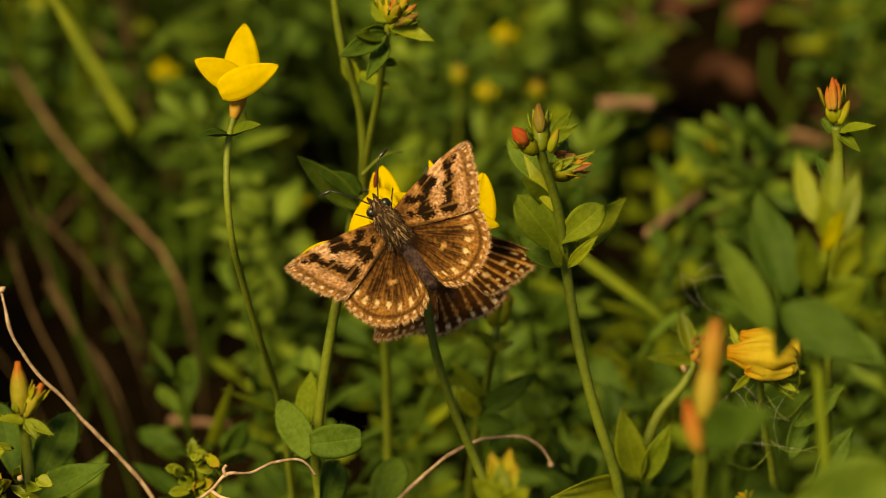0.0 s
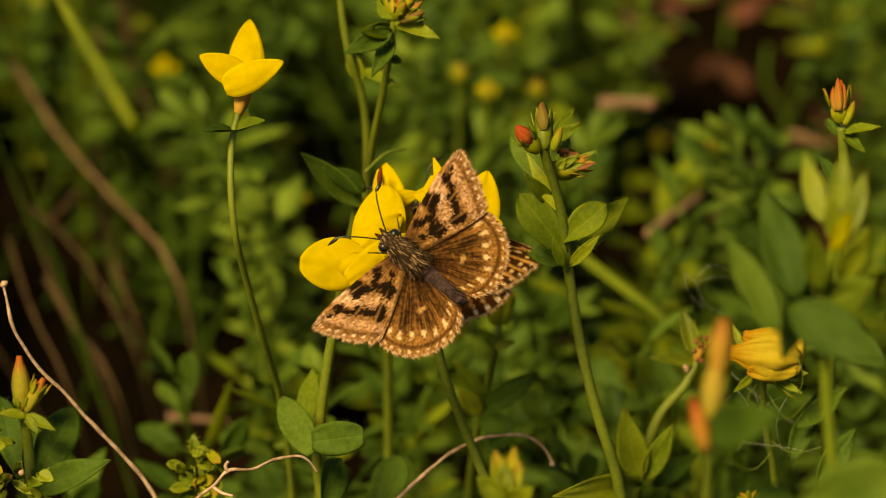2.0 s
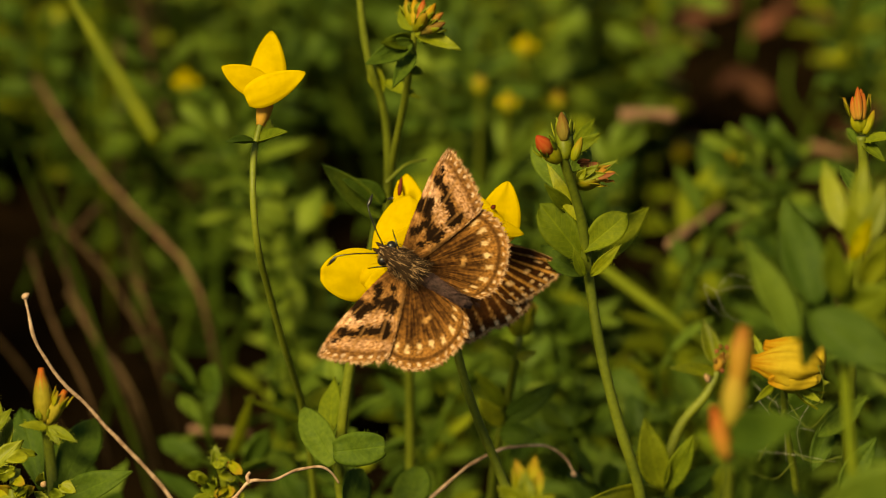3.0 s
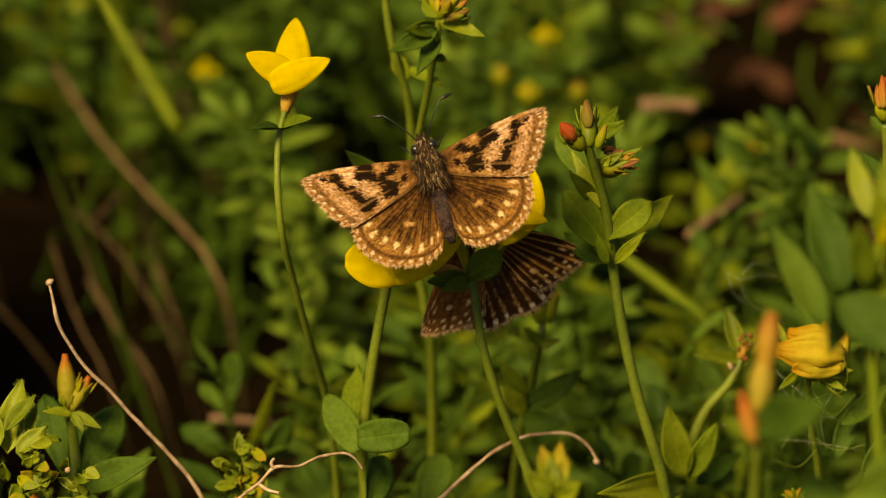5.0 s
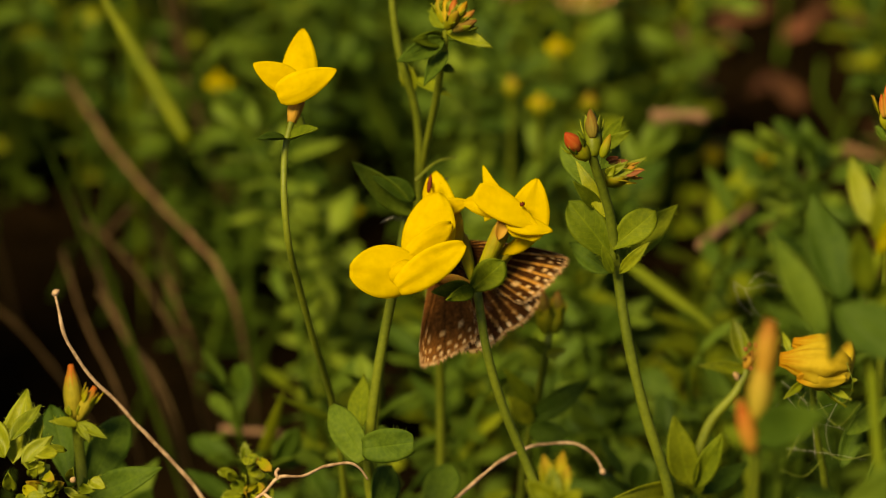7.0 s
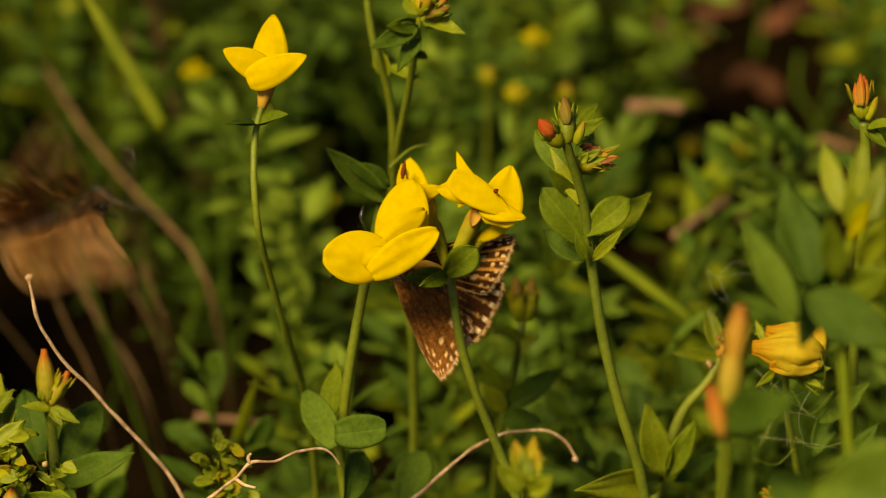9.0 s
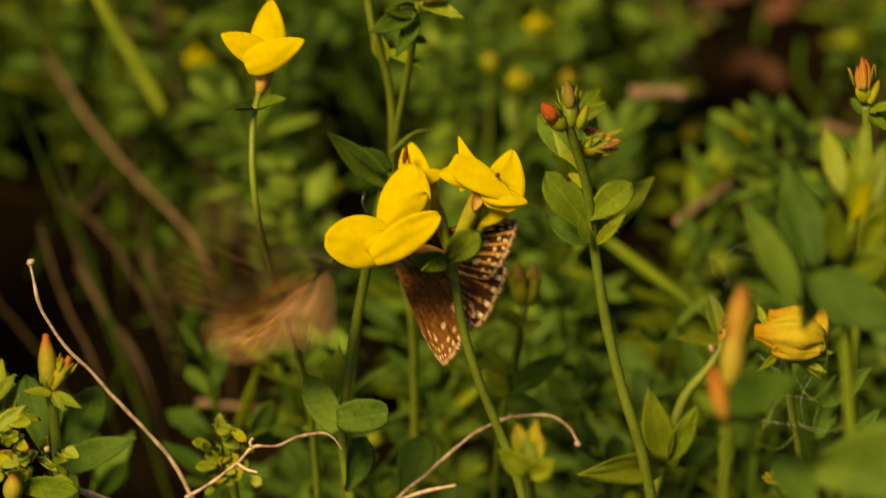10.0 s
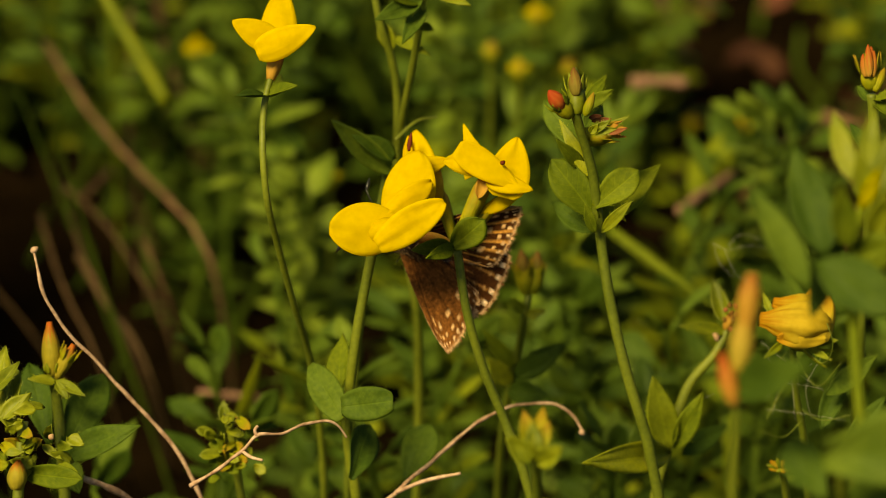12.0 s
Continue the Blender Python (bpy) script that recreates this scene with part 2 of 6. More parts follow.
def blade(bm, base, tip, width, normal=FACE, shape="leaf", cup=0.2, curl=0.15, origin=(0, 0, 0), nu=10, nv=6, thick=0.14 * mm, ruffle=0.0, seed=0.0, hairs=0):
    """A thin leaf or petal from base to tip with thickness. cup: how far the sides rise; curl: how far the tip bends back."""
    base, tip, o = Vector(base), Vector(tip), Vector(origin)
    along = tip - base
    length = along.length
    y = along.normalized()
    x = y.cross(Vector(normal)).normalized()
    z = x.cross(y).normalized()
    top, low = [], []
    sheet = bm.loops.layers.uv.get("leaf") or bm.loops.layers.uv.new("leaf")
    old = len(bm.faces)
    where = {}
    for i in range(nu + 1):
        s = i / nu
        if shape == "leaf":
            w = (math.sin(math.pi * s ** 0.85) ** 0.9) * (1 - 0.15 * s)
        elif shape == "egg":
            w = math.sin(math.pi * min(1, s ** 1.5 * 0.97 + 0.03)) ** 0.65
        elif shape == "point":
            w = math.sin(math.pi * (0.12 + 0.88 * s ** 0.7)) ** 0.95
        elif shape == "petal":
            w = math.sin(math.pi * (0.12 + 0.872 * s ** 0.75)) ** 0.7
        elif shape == "broad":
            w = math.sin(math.pi * (0.05 + 0.9 * s)) ** 0.36
        elif shape == "spike":
            w = (1 - s) ** 0.75 * (0.75 + 0.25 * math.sin(math.pi * min(1, s + 0.3)))
        elif shape == "grass":
            w = (1 - s) ** 0.5 * (0.7 + 0.3 * math.sin(math.pi * s))
        else:
            w = math.sin(math.pi * (0.08 + 0.9 * s)) ** 0.55
        w = max(w, 0.03) * width / 2
        rt, rl = [], []
        for j in range(nv + 1):
            v = 2 * j / nv - 1
            h = cup * width * (v * v - 0.3) * math.sin(math.pi * min(1, s + 0.15)) - curl * length * s * s
            h += ruffle * width * noise.noise(Vector((v * 1.7, s * 2.6, seed)))
            q = base - o + y * (length * s) + x * (v * w) + z * h
            rt.append(bm.verts.new(q))
            rl.append(bm.verts.new(q - z * thick))
            where[rt[-1]] = where[rl[-1]] = (j / nv, s)
        top.append(rt), low.append(rl)
    for i in range(nu):
        for j in range(nv):
            bm.faces.new((top[i][j], top[i + 1][j], top[i + 1][j + 1], top[i][j + 1]))
            bm.faces.new((low[i][j], low[i][j + 1], low[i + 1][j + 1], low[i + 1][j]))
    for i in range(nu):
        bm.faces.new((top[i][0], low[i][0], low[i + 1][0], top[i + 1][0]))
        bm.faces.new((top[i][nv], top[i + 1][nv], low[i + 1][nv], low[i][nv]))
    for j in range(nv):
        bm.faces.new((top[0][j], top[0][j + 1], low[0][j + 1], low[0][j]))
        bm.faces.new((top[nu][j], low[nu][j], low[nu][j + 1], top[nu][j + 1]))
    bmesh.ops.recalc_face_normals(bm, faces=bm.faces)
    for f in list(bm.faces)[old:]:
        for lp in f.loops:
            lp[sheet].uv = where[lp.vert]
    hr = random.Random(int(seed * 10) + hairs)
    for k in range(hairs):
        s = hr.uniform(0.1, 0.98)
        i, j = min(nu - 1, int(s * nu)), hr.choice((0, nv))
        e = top[i][j].co.lerp(top[i + 1][j].co, s * nu - i)
        out = (x * (1 if j else -1) + y * hr.uniform(0.3, 1.0) + z * hr.uniform(-0.3, 0.3)).normalized()
        c = y * 0.035 * mm
        bm.faces.new((bm.verts.new(e - c), bm.verts.new(e + c), bm.verts.new(e + out * hr.uniform(0.3, 0.75) * mm)))
    return bm


def pod(bm, base, tip, r, belly=0.45, sides=10, origin=(0, 0, 0), ribs=0, end=0.1, crumple=0.0):
    """A closed bud: a spindle from base to tip, thickest at belly, ribbed or crumpled if wanted."""
    base, tip, o = Vector(base), Vector(tip), Vector(origin)
    y = (tip - base).normalized()
    u = y.cross(FACE).normalized()
    w = y.cross(u)

    def fold(a, s):
        wander = noise.noise(Vector((math.cos(a) * 1.6, math.sin(a) * 1.6, s * 3.0 + r * 900)))
        deep = noise.noise(Vector((math.cos(a) * 2.5, math.sin(a) * 2.5, s * 4.0 + 7)))
        return (0.1 + crumple * 0.5 * deep) * math.cos(ribs * a + 14 * crumple * wander + 9 * crumple * s) + crumple * 0.9 * deep

    rings = []
    for i in range(11):
        s = i / 10
        k = s / belly * 0.5 if s < belly else 0.5 + (s - belly) / (1 - belly) * 0.5
        rad = r * max(end, math.sin(math.pi * (0.12 + 0.86 * k)) ** 0.8)
        rings.append([bm.verts.new(base - o + (tip - base) * s + (u * math.cos(a) + w * math.sin(a)) * rad * (1 + (fold(a, s) if ribs else 0)))
                      for a in [2 * math.pi * j / sides for j in range(sides)]])
    for a, b in zip(rings, rings[1:]):
        for j in range(sides):
            bm.faces.new((a[j], a[(j + 1) % sides], b[(j + 1) % sides], b[j]))
    sheet = bm.loops.layers.uv.get("leaf") or bm.loops.layers.uv.new("leaf")
    at = {v: (j / sides, i / 10) for i, ring in enumerate(rings) for j, v in enumerate(ring)}
    bm.faces.new(rings[0][::-1])
    bm.faces.new(rings[-1])
    for f in bm.faces:
        for lp in f.loops:
            if lp.vert in at:
                lp[sheet].uv = at[lp.vert]
    return bm


def bristles(bm, points, r, origin, seed, per_mm=0.9):
    """Short pale hairs standing off a stem."""
    hr = random.Random(seed + 40)
    line = smooth_line(points, 8)
    for a, b in zip(line, line[1:]):
        if a.z < 0.05:
            continue
        for _ in range(int((b - a).length / mm * per_mm + hr.random())):
            ahead = (b - a).normalized()
            out = (Vector((hr.uniform(-1, 1), hr.uniform(-1, 0.3), hr.uniform(-1, 1))).cross(ahead)).normalized()
            c = a.lerp(b, hr.random()) - Vector(origin) + out * r * 0.95
            w = ahead * 0.03 * mm
            bm.faces.new((bm.verts.new(c - w), bm.verts.new(c + w), bm.verts.new(c + out * hr.uniform(0.25, 0.55) * mm + ahead * 0.15 * mm)))


class Growth:
    """One plant: an Empty at its foot with stems, leaves, buds and flowers as parts."""

    def __init__(self, name, foot, label, category="plant", group=""):
        self.foot = Vector(foot)
        self.root = thing(name, foot, label, category, group)

    def stem(self, points, r0, r1, material=None, name="stem", label="", wobble=0.06, parent=None):
        bm = tube(bmesh.new(), points, r0, r1, 10, 8, wobble, self.foot)
        if material is None:
            bristles(bm, points, (r0 + r1) / 2, self.foot, len(self.root.children))
        return part(name, bm, material or STEM, parent or self.root, label)

    def leaf(self, base, tip, width, normal=FACE, material=None, name="leaf", label="", parent=None, **kw):
        if name == "leaf":
            kw = {"hairs": 26, "ruffle": 0.12, "seed": len(self.root.children) * 1.7, "nu": 12, "nv": 8, **kw}
        return part(name, blade(bmesh.new(), base, tip, width, normal, origin=self.foot, **kw), material or LEAF, parent or self.root, label)

    def bud(self, base, tip, r, material, name="bud", label="", parent=None, **kw):
        return part(name, pod(bmesh.new(), base, tip, r, origin=self.foot, **kw), material, parent or self.root, label)


def teeth(plant, bud, base, tip, r, count=5, length=1.6, at=0.55, material=None):
    """Pointed calyx teeth standing round a bud."""
    base, tip = Vector(base), Vector(tip)
    y = (tip - base).normalized()
    u = y.cross(FACE).normalized()
    w = y.cross(u)
    for k in range(count):
        a = 2 * math.pi * (k + 0.3) / count
        out = u * math.cos(a) + w * math.sin(a)
        c = base.lerp(tip, at) + out * r * 0.85
        part("calyx_tooth", blade(bmesh.new(), c, c + y * length * mm + out * length * 0.28 * mm, 0.9 * mm, out, "leaf", 0.2, 0.0, plant.foot, 5, 2, 0.1 * mm, hairs=4), material or LEAF, bud)


def ground_under(p, dx=0.0, dy=0.0):
    return (p[0] + dx, p[1] + dy, 0.0)


# ---- ground ----
def make_ground():
    bm = bmesh.new()
    n = 90
    xs = [math.copysign(abs(2 * i / n - 1) ** 3 * 40, i - n / 2) + (2 * i / n - 1) * 0.5 for i in range(n + 1)]
    grid = [[bm.verts.new((x, y + 0.2, 0.006 * noise.noise(Vector((x * 30, y * 30, 3))) + 0.003 * noise.noise(Vector((x * 140, y * 140, 8))) if abs(x) < 3 and abs(y) < 3 else 0)) for x in xs] for y in xs]
    for i in range(n):
        for j in range(n):
            bm.faces.new((grid[i][j], grid[i][j + 1], grid[i + 1][j + 1], grid[i + 1][j]))
    me_ob = part("ground", bm, SOIL_SHADED, None, "brown bare soil under low meadow plants, shade darkened into its colour")
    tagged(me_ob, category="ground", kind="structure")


make_ground()


# ---- undergrowth ----
def shoot(name, height, rnd, leaves, material, label, leaf_len=9.0, crown=False):
    """A low trefoil shoot: a bent stem with whorls of small leaflets; crown: the leaflets are one mesh, for shoots far behind."""
    root = thing(name, (0, 0, 0), label, "plant", "undergrowth shoots")
    lean = Vector((rnd.uniform(-0.35, 0.35), rnd.uniform(-0.35, 0.2), 1)) * height
    pts = [Vector((0, 0, -0.002)), lean * 0.35 + Vector((rnd.uniform(-3, 3), rnd.uniform(-3, 3), 0)) * mm, lean * 0.7 + Vector((rnd.uniform(-3, 3), rnd.uniform(-3, 3), 0)) * mm, lean]
    part("stem", tube(bmesh.new(), pts, 0.8 * mm, 0.45 * mm, 6, 4), LEAF_DARK, root)
    line = smooth_line(pts, 8)
    whole = bmesh.new()
    for k in range(leaves):
        f = 0.14 + 0.86 * (k // 3) / max(1, (leaves - 1) // 3)
        at = line[min(len(line) - 1, int(f * (len(line) - 1)))]
        a = rnd.uniform(0, 6.283)
        size = leaf_len * mm * rnd.uniform(0.65, 1.25)
        out = Vector((math.cos(a), math.sin(a), rnd.uniform(-0.05, 0.9) + (0.8 if f > 0.95 else 0))).normalized()
        stalk = at + out * rnd.uniform(1.0, 4.0) * mm
        normal = Vector((rnd.uniform(-0.6, 0.6), rnd.uniform(-1.2, 0.3), 1))
        bm = whole if crown else bmesh.new()
        made = bmesh.new() if crown else bm
        blade(made, stalk, stalk + out * size, size * rnd.uniform(0.34, 0.54), normal, "egg" if k % 2 else "leaf", 0.22, rnd.uniform(0, 0.25), nu=5, nv=2 if crown else 4)
        tube(made, [at, stalk], 0.35 * mm, 0.3 * mm, 4, 1, smooth=False)
        if crown:
            me = bpy.data.meshes.new("leaf")
            made.to_mesh(me)
            made.free()
            whole.from_mesh(me)
            bpy.data.meshes.remove(me)
        else:
            part("leaf", bm, material, root)
    if crown:
        part("crown", whole, material, root, "crown of many small oval leaflets")
    else:
        whole.free()
    return root


rnd = random.Random(11)
SHOOT_LABEL = "low green trefoil shoot with small oval leaflets"
NEAR_SHOOTS = [shoot("trefoil_shoot", h * mm, rnd, n, m, SHOOT_LABEL, s)
               for h, n, m, s in ((52, 18, UNDERGROWTH, 8), (60, 21, UNDERGROWTH, 8), (42, 18, LEAF, 8), (56, 21, LEAF_DARK, 8), (38, 15, LEAF, 7), (48, 18, LEAF_DARK, 9))]
FAR_SHOOTS = [shoot("trefoil_shoot", h * mm, rnd, n, m, SHOOT_LABEL, s, True)
              for h, n, m, s in ((55, 42, UNDERGROWTH, 8), (66, 48, UNDERGROWTH, 8), (45, 39, LEAF, 9), (60, 45, LEAF_DARK, 8), (48, 36, LEAF_YOUNG, 7), (70, 48, UNDERGROWTH, 8), (50, 42, LEAF, 10))]


def density(x, y):
    """How densely the shoots stand: sparse among the dry stalks and on the bare patch."""
    bare = 0.55 * math.exp(-(((x - 0.060) / 0.018) ** 4) - ((y - 0.215) / 0.075) ** 4) + 0.45 * math.exp(-(((x - 0.095) / 0.034) ** 4) - ((y - 0.31) / 0.075) ** 4)
    bare += 0.9 * math.exp(-((x - 0.034) / 0.008) ** 2 - ((y - 0.29) / 0.03) ** 2) + 0.75 * math.exp(-(((x - 0.037) / 0.013) ** 4) - ((y - 0.18) / 0.035) ** 4)
    bare += 0.4 * math.exp(-(((x - 0.098) / 0.028) ** 4) - ((y - 0.20) / 0.06) ** 4)
    bare += 0.9 * math.exp(-(((x - 0.043) / 0.016) ** 4) - ((y - 0.315) / 0.035) ** 4)
    bare += 0.7 * math.exp(-(((x - 0.052) / 0.022) ** 4) - ((y - 0.275) / 0.09) ** 4) + 0.2 * math.exp(-(((x - 0.064) / 0.022) ** 4) - ((y - 0.19) / 0.06) ** 4)
    straw = 0.4 * math.exp(-((x + 0.033) / 0.010) ** 2 - ((y - 0.20) / 0.04) ** 2)
    if 0.045 < y < 0.24 and -0.14 < x < -0.032:
        straw = 1.0 if x < -0.050 else max(straw, 0.75)
    elif x < -0.035 and y > 0.2:
        straw = 0.15
    return max(0.0, 1 - bare - straw)


def sow(kinds, count, y0, y1, apart, picks):
    spots, tries = [], 0
    while len(spots) < count and tries < 9000:
        tries += 1
        x, y = rnd.uniform(-0.19, 0.20), rnd.uniform(y0, y1)
        if rnd.random() > density(x, y) or any((x - a) ** 2 + (y - b) ** 2 < apart ** 2 for a, b in spots):
            continue
        k = len(spots) if len(spots) < len(kinds) else rnd.choice(picks)
        m = pose(x, y, 0, rnd.uniform(-12, 12), rnd.uniform(-12, 12), rnd.uniform(-85, 85))
        if len(spots) < len(kinds):
            kinds[k].matrix_basis = m
        elif not (-0.055 < x < -0.044 and 0.06 < y < 0.18):
            copy_thing(kinds[k], m)
        spots.append((x, y))


sow(NEAR_SHOOTS, 80, 0.048, 0.13, 0.0085, (0, 1, 2, 3, 3, 5, 5, 4))
sow(FAR_SHOOTS, 215, 0.13, 0.31, 0.0080, (0, 0, 1, 1, 2, 2, 3, 3, 4, 5, 6))


for k, (x, y) in enumerate(((-0.04765, 0.06943), (-0.04904, 0.0387), (-0.04381, 0.0328), (-0.02479, 0.04305), (-0.01251, 0.04837), (0.01673, 0.03588), (0.0027, 0.02937), (0.0314, 0.07241))):
    copy_thing(NEAR_SHOOTS[(3, 5, 3, 3, 1, 2, 4, 1)[k]], pose(x, y, 0, 0, 0, 40 * k))


# dim shoots between the dry stalks and the lone flower, and behind the flower cluster
for k, (x, y) in enumerate(((-0.0628, 0.2114), (-0.0572, 0.1960), (-0.0520, 0.1800), (-0.0560, 0.1640), (-0.0495, 0.2030), (-0.0700, 0.2250), (0.0020, 0.2230), (0.0108, 0.2124), (0.0185, 0.2260))):
    copy_thing(FAR_SHOOTS[3], pose(x, y, 0, 4 - 2 * k, 3 * (k % 3) - 3, 55 * k))


def ground_cover():
    """Small leaves close to the soil, past counting, as one mesh; thin where the dry stalks stand."""
    kinds = [shoot("trefoil_shoot", h * mm, rnd, n, LEAF_DARK, SHOOT_LABEL, s, True) for h, n, s in ((16, 27, 8), (22, 30, 8), (12, 24, 7))]
    spots = [(-0.128 + 0.0105 * i + rnd.uniform(-4, 4) * mm, 0.045 + 0.016 * j + rnd.uniform(-6, 6) * mm) for i in range(10) for j in range(18)]
    spots += [(rnd.uniform(-0.03, 0.12), rnd.uniform(0.05, 0.33)) for _ in range(80)]
    bm = bmesh.new()
    for k, (x, y) in enumerate(spots):
        m = pose(x, y, 0, rnd.uniform(-12, 12), rnd.uniform(-12, 12), rnd.uniform(-85, 85))
        if k < 3:
            kinds[k].matrix_basis = m
        elif rnd.random() < (0.12 if x < -0.04 and 0.10 < y < 0.225 else 0.75):
            first = len(bm.verts)
            bm.from_mesh(rnd.choice(kinds).children[1].data)
            bm.verts.ensure_lookup_table()
            bmesh.ops.transform(bm, matrix=m, verts=bm.verts[first:])
    tagged(part("ground_cover", bm, LEAF_DARK, None), "low dark green leaves close to the soil", "ground cover", kind="stuff")


ground_cover()


def distant_growth():
    """The undergrowth further back, past counting, as one mesh."""
    bm = bmesh.new()
    for _ in range(150):
        x, y = rnd.uniform(-0.2, 0.22), rnd.uniform(0.30, 0.52)
        if rnd.random() > density(x, y):
            continue
        m = pose(x, y, 0, rnd.uniform(-12, 12), rnd.uniform(-12, 12), rnd.uniform(-180, 180))
        first = len(bm.verts)
        bm.from_mesh(rnd.choice(FAR_SHOOTS).children[1].data)
        bm.verts.ensure_lookup_table()
        bmesh.ops.transform(bm, matrix=m, verts=bm.verts[first:])
    tagged(part("undergrowth", bm, UNDERGROWTH, None), "dense low green undergrowth of small leaves", "undergrowth", kind="stuff")


distant_growth()


def meadow_grass():
    """Tall grass added out of view on the left, to cast shade on the straw."""
    bm = bmesh.new()
    for _ in range(150):
        b = Vector((rnd.uniform(-0.165, -0.092), rnd.uniform(0.045, 0.16), 0.0))
        one = blade(bmesh.new(), b, b + Vector((rnd.uniform(-0.03, 0.008), rnd.uniform(-0.015, 0.015), rnd.uniform(0.09, 0.135))), rnd.uniform(2.5, 4.5) * mm, (rnd.uniform(-1, 0.3), -0.8, 0.5), "grass", 0.2, 0.05, nu=5, nv=2)
        me = bpy.data.meshes.new("blade")
        one.to_mesh(me)
        one.free()
        bm.from_mesh(me)
        bpy.data.meshes.remove(me)
    tagged(part("meadow_grass", bm, LEAF_DARK, None), "added dense tall green grass out of view, shading the straw", "grass", kind="stuff")


meadow_grass()


def wider_meadow():
    """The same low growth all round, outside the view and under the camera."""
    far = random.Random(41)
    kinds = []
    for one in FAR_SHOOTS:
        me = one.children[1].data
        flat = np.zeros(len(me.vertices) * 3)
        me.vertices.foreach_get("co", flat)
        kinds.append((flat.reshape(-1, 3), [tuple(p.vertices) for p in me.polygons]))
    points, faces, first = [], [], 0
    for _ in range(230):
        x, y = far.uniform(-0.9, 0.9), far.uniform(-0.9, 1.1)
        if -0.23 < x < 0.25 and -0.10 < y < 0.54:
            continue
        m = np.array(pose(x, y, 0, far.uniform(-12, 12), far.uniform(-12, 12), far.uniform(-180, 180)) @ Matrix.Scale(far.uniform(1.1, 1.7), 4))
        co, polys = far.choice(kinds)
        points.append(co @ m[:3, :3].T + m[:3, 3])
        faces.extend(tuple(v + first for v in p) for p in polys)
        first += len(co)
    me = bpy.data.meshes.new("meadow")
    me.from_pydata(np.concatenate(points).tolist(), [], faces)
    me.materials.append(UNDERGROWTH)
    tagged(new("meadow", me), "low green meadow growth all around", "meadow", kind="stuff")


wider_meadow()


# ---- straw, sticks and blades behind ----
def stalk(name, pts, r0, r1, material, label, category, group=""):
    bm = tube(bmesh.new(), pts, r0, r1, 8, 6, 0.35)
    return tagged(part(name, bm, material, None), label, category, group)


def grass(pts_base, tip, width, label, material=None):
    bm = blade(bmesh.new(), pts_base, tip, width, FACE, "grass", 0.25, 0.02, nu=14, nv=2)
    return tagged(part("grass_blade", bm, material or LEAF, None), label, "grass", "grass blades")


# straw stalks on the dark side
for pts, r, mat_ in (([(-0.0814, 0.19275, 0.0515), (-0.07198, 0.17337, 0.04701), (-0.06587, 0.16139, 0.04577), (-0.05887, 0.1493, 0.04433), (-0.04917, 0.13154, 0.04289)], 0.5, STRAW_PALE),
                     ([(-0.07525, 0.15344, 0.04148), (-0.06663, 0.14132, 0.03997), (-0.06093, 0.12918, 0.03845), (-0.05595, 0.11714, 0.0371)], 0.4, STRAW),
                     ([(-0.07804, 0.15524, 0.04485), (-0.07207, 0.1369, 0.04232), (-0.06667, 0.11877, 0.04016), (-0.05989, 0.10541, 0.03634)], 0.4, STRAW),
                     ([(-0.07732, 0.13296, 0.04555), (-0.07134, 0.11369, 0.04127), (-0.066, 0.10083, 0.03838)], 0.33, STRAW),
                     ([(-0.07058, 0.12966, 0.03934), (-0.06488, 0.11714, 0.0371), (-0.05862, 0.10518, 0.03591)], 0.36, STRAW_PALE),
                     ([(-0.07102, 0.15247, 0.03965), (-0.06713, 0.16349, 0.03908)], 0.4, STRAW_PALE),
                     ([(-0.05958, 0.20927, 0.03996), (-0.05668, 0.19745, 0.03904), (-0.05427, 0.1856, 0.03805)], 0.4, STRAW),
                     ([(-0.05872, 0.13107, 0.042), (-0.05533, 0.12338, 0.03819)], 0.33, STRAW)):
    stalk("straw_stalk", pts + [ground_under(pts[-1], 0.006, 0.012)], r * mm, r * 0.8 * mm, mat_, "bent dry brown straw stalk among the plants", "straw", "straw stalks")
rs = random.Random(21)
for _ in range(16):
    x0, y0 = rs.uniform(-0.125, -0.045), rs.uniform(0.12, 0.30)
    tall_ = rs.uniform(0.03, 0.09)
    top = Vector((x0 - rs.uniform(-0.005, 0.04), y0 + rs.uniform(-0.02, 0.02), tall_))
    foot = Vector((x0, y0, 0.0))
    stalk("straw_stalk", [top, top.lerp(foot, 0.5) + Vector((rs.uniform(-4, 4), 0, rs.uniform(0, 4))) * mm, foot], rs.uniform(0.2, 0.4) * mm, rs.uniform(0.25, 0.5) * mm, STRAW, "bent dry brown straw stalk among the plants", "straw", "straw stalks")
for _ in range(22):
    x0, y0 = rs.uniform(-0.13, -0.03), rs.uniform(0.10, 0.33)
    g0 = Vector((x0, y0, 0.0))
    grass(g0, g0 + Vector((rs.uniform(-0.045, 0.012), rs.uniform(-0.02, 0.02), rs.uniform(0.05, 0.10))), rs.uniform(0.7, 1.3) * mm, "thin green grass blade among straw", rs.choice((LEAF_DARK, LEAF_DARK, LEAF_DARK, LEAF)))
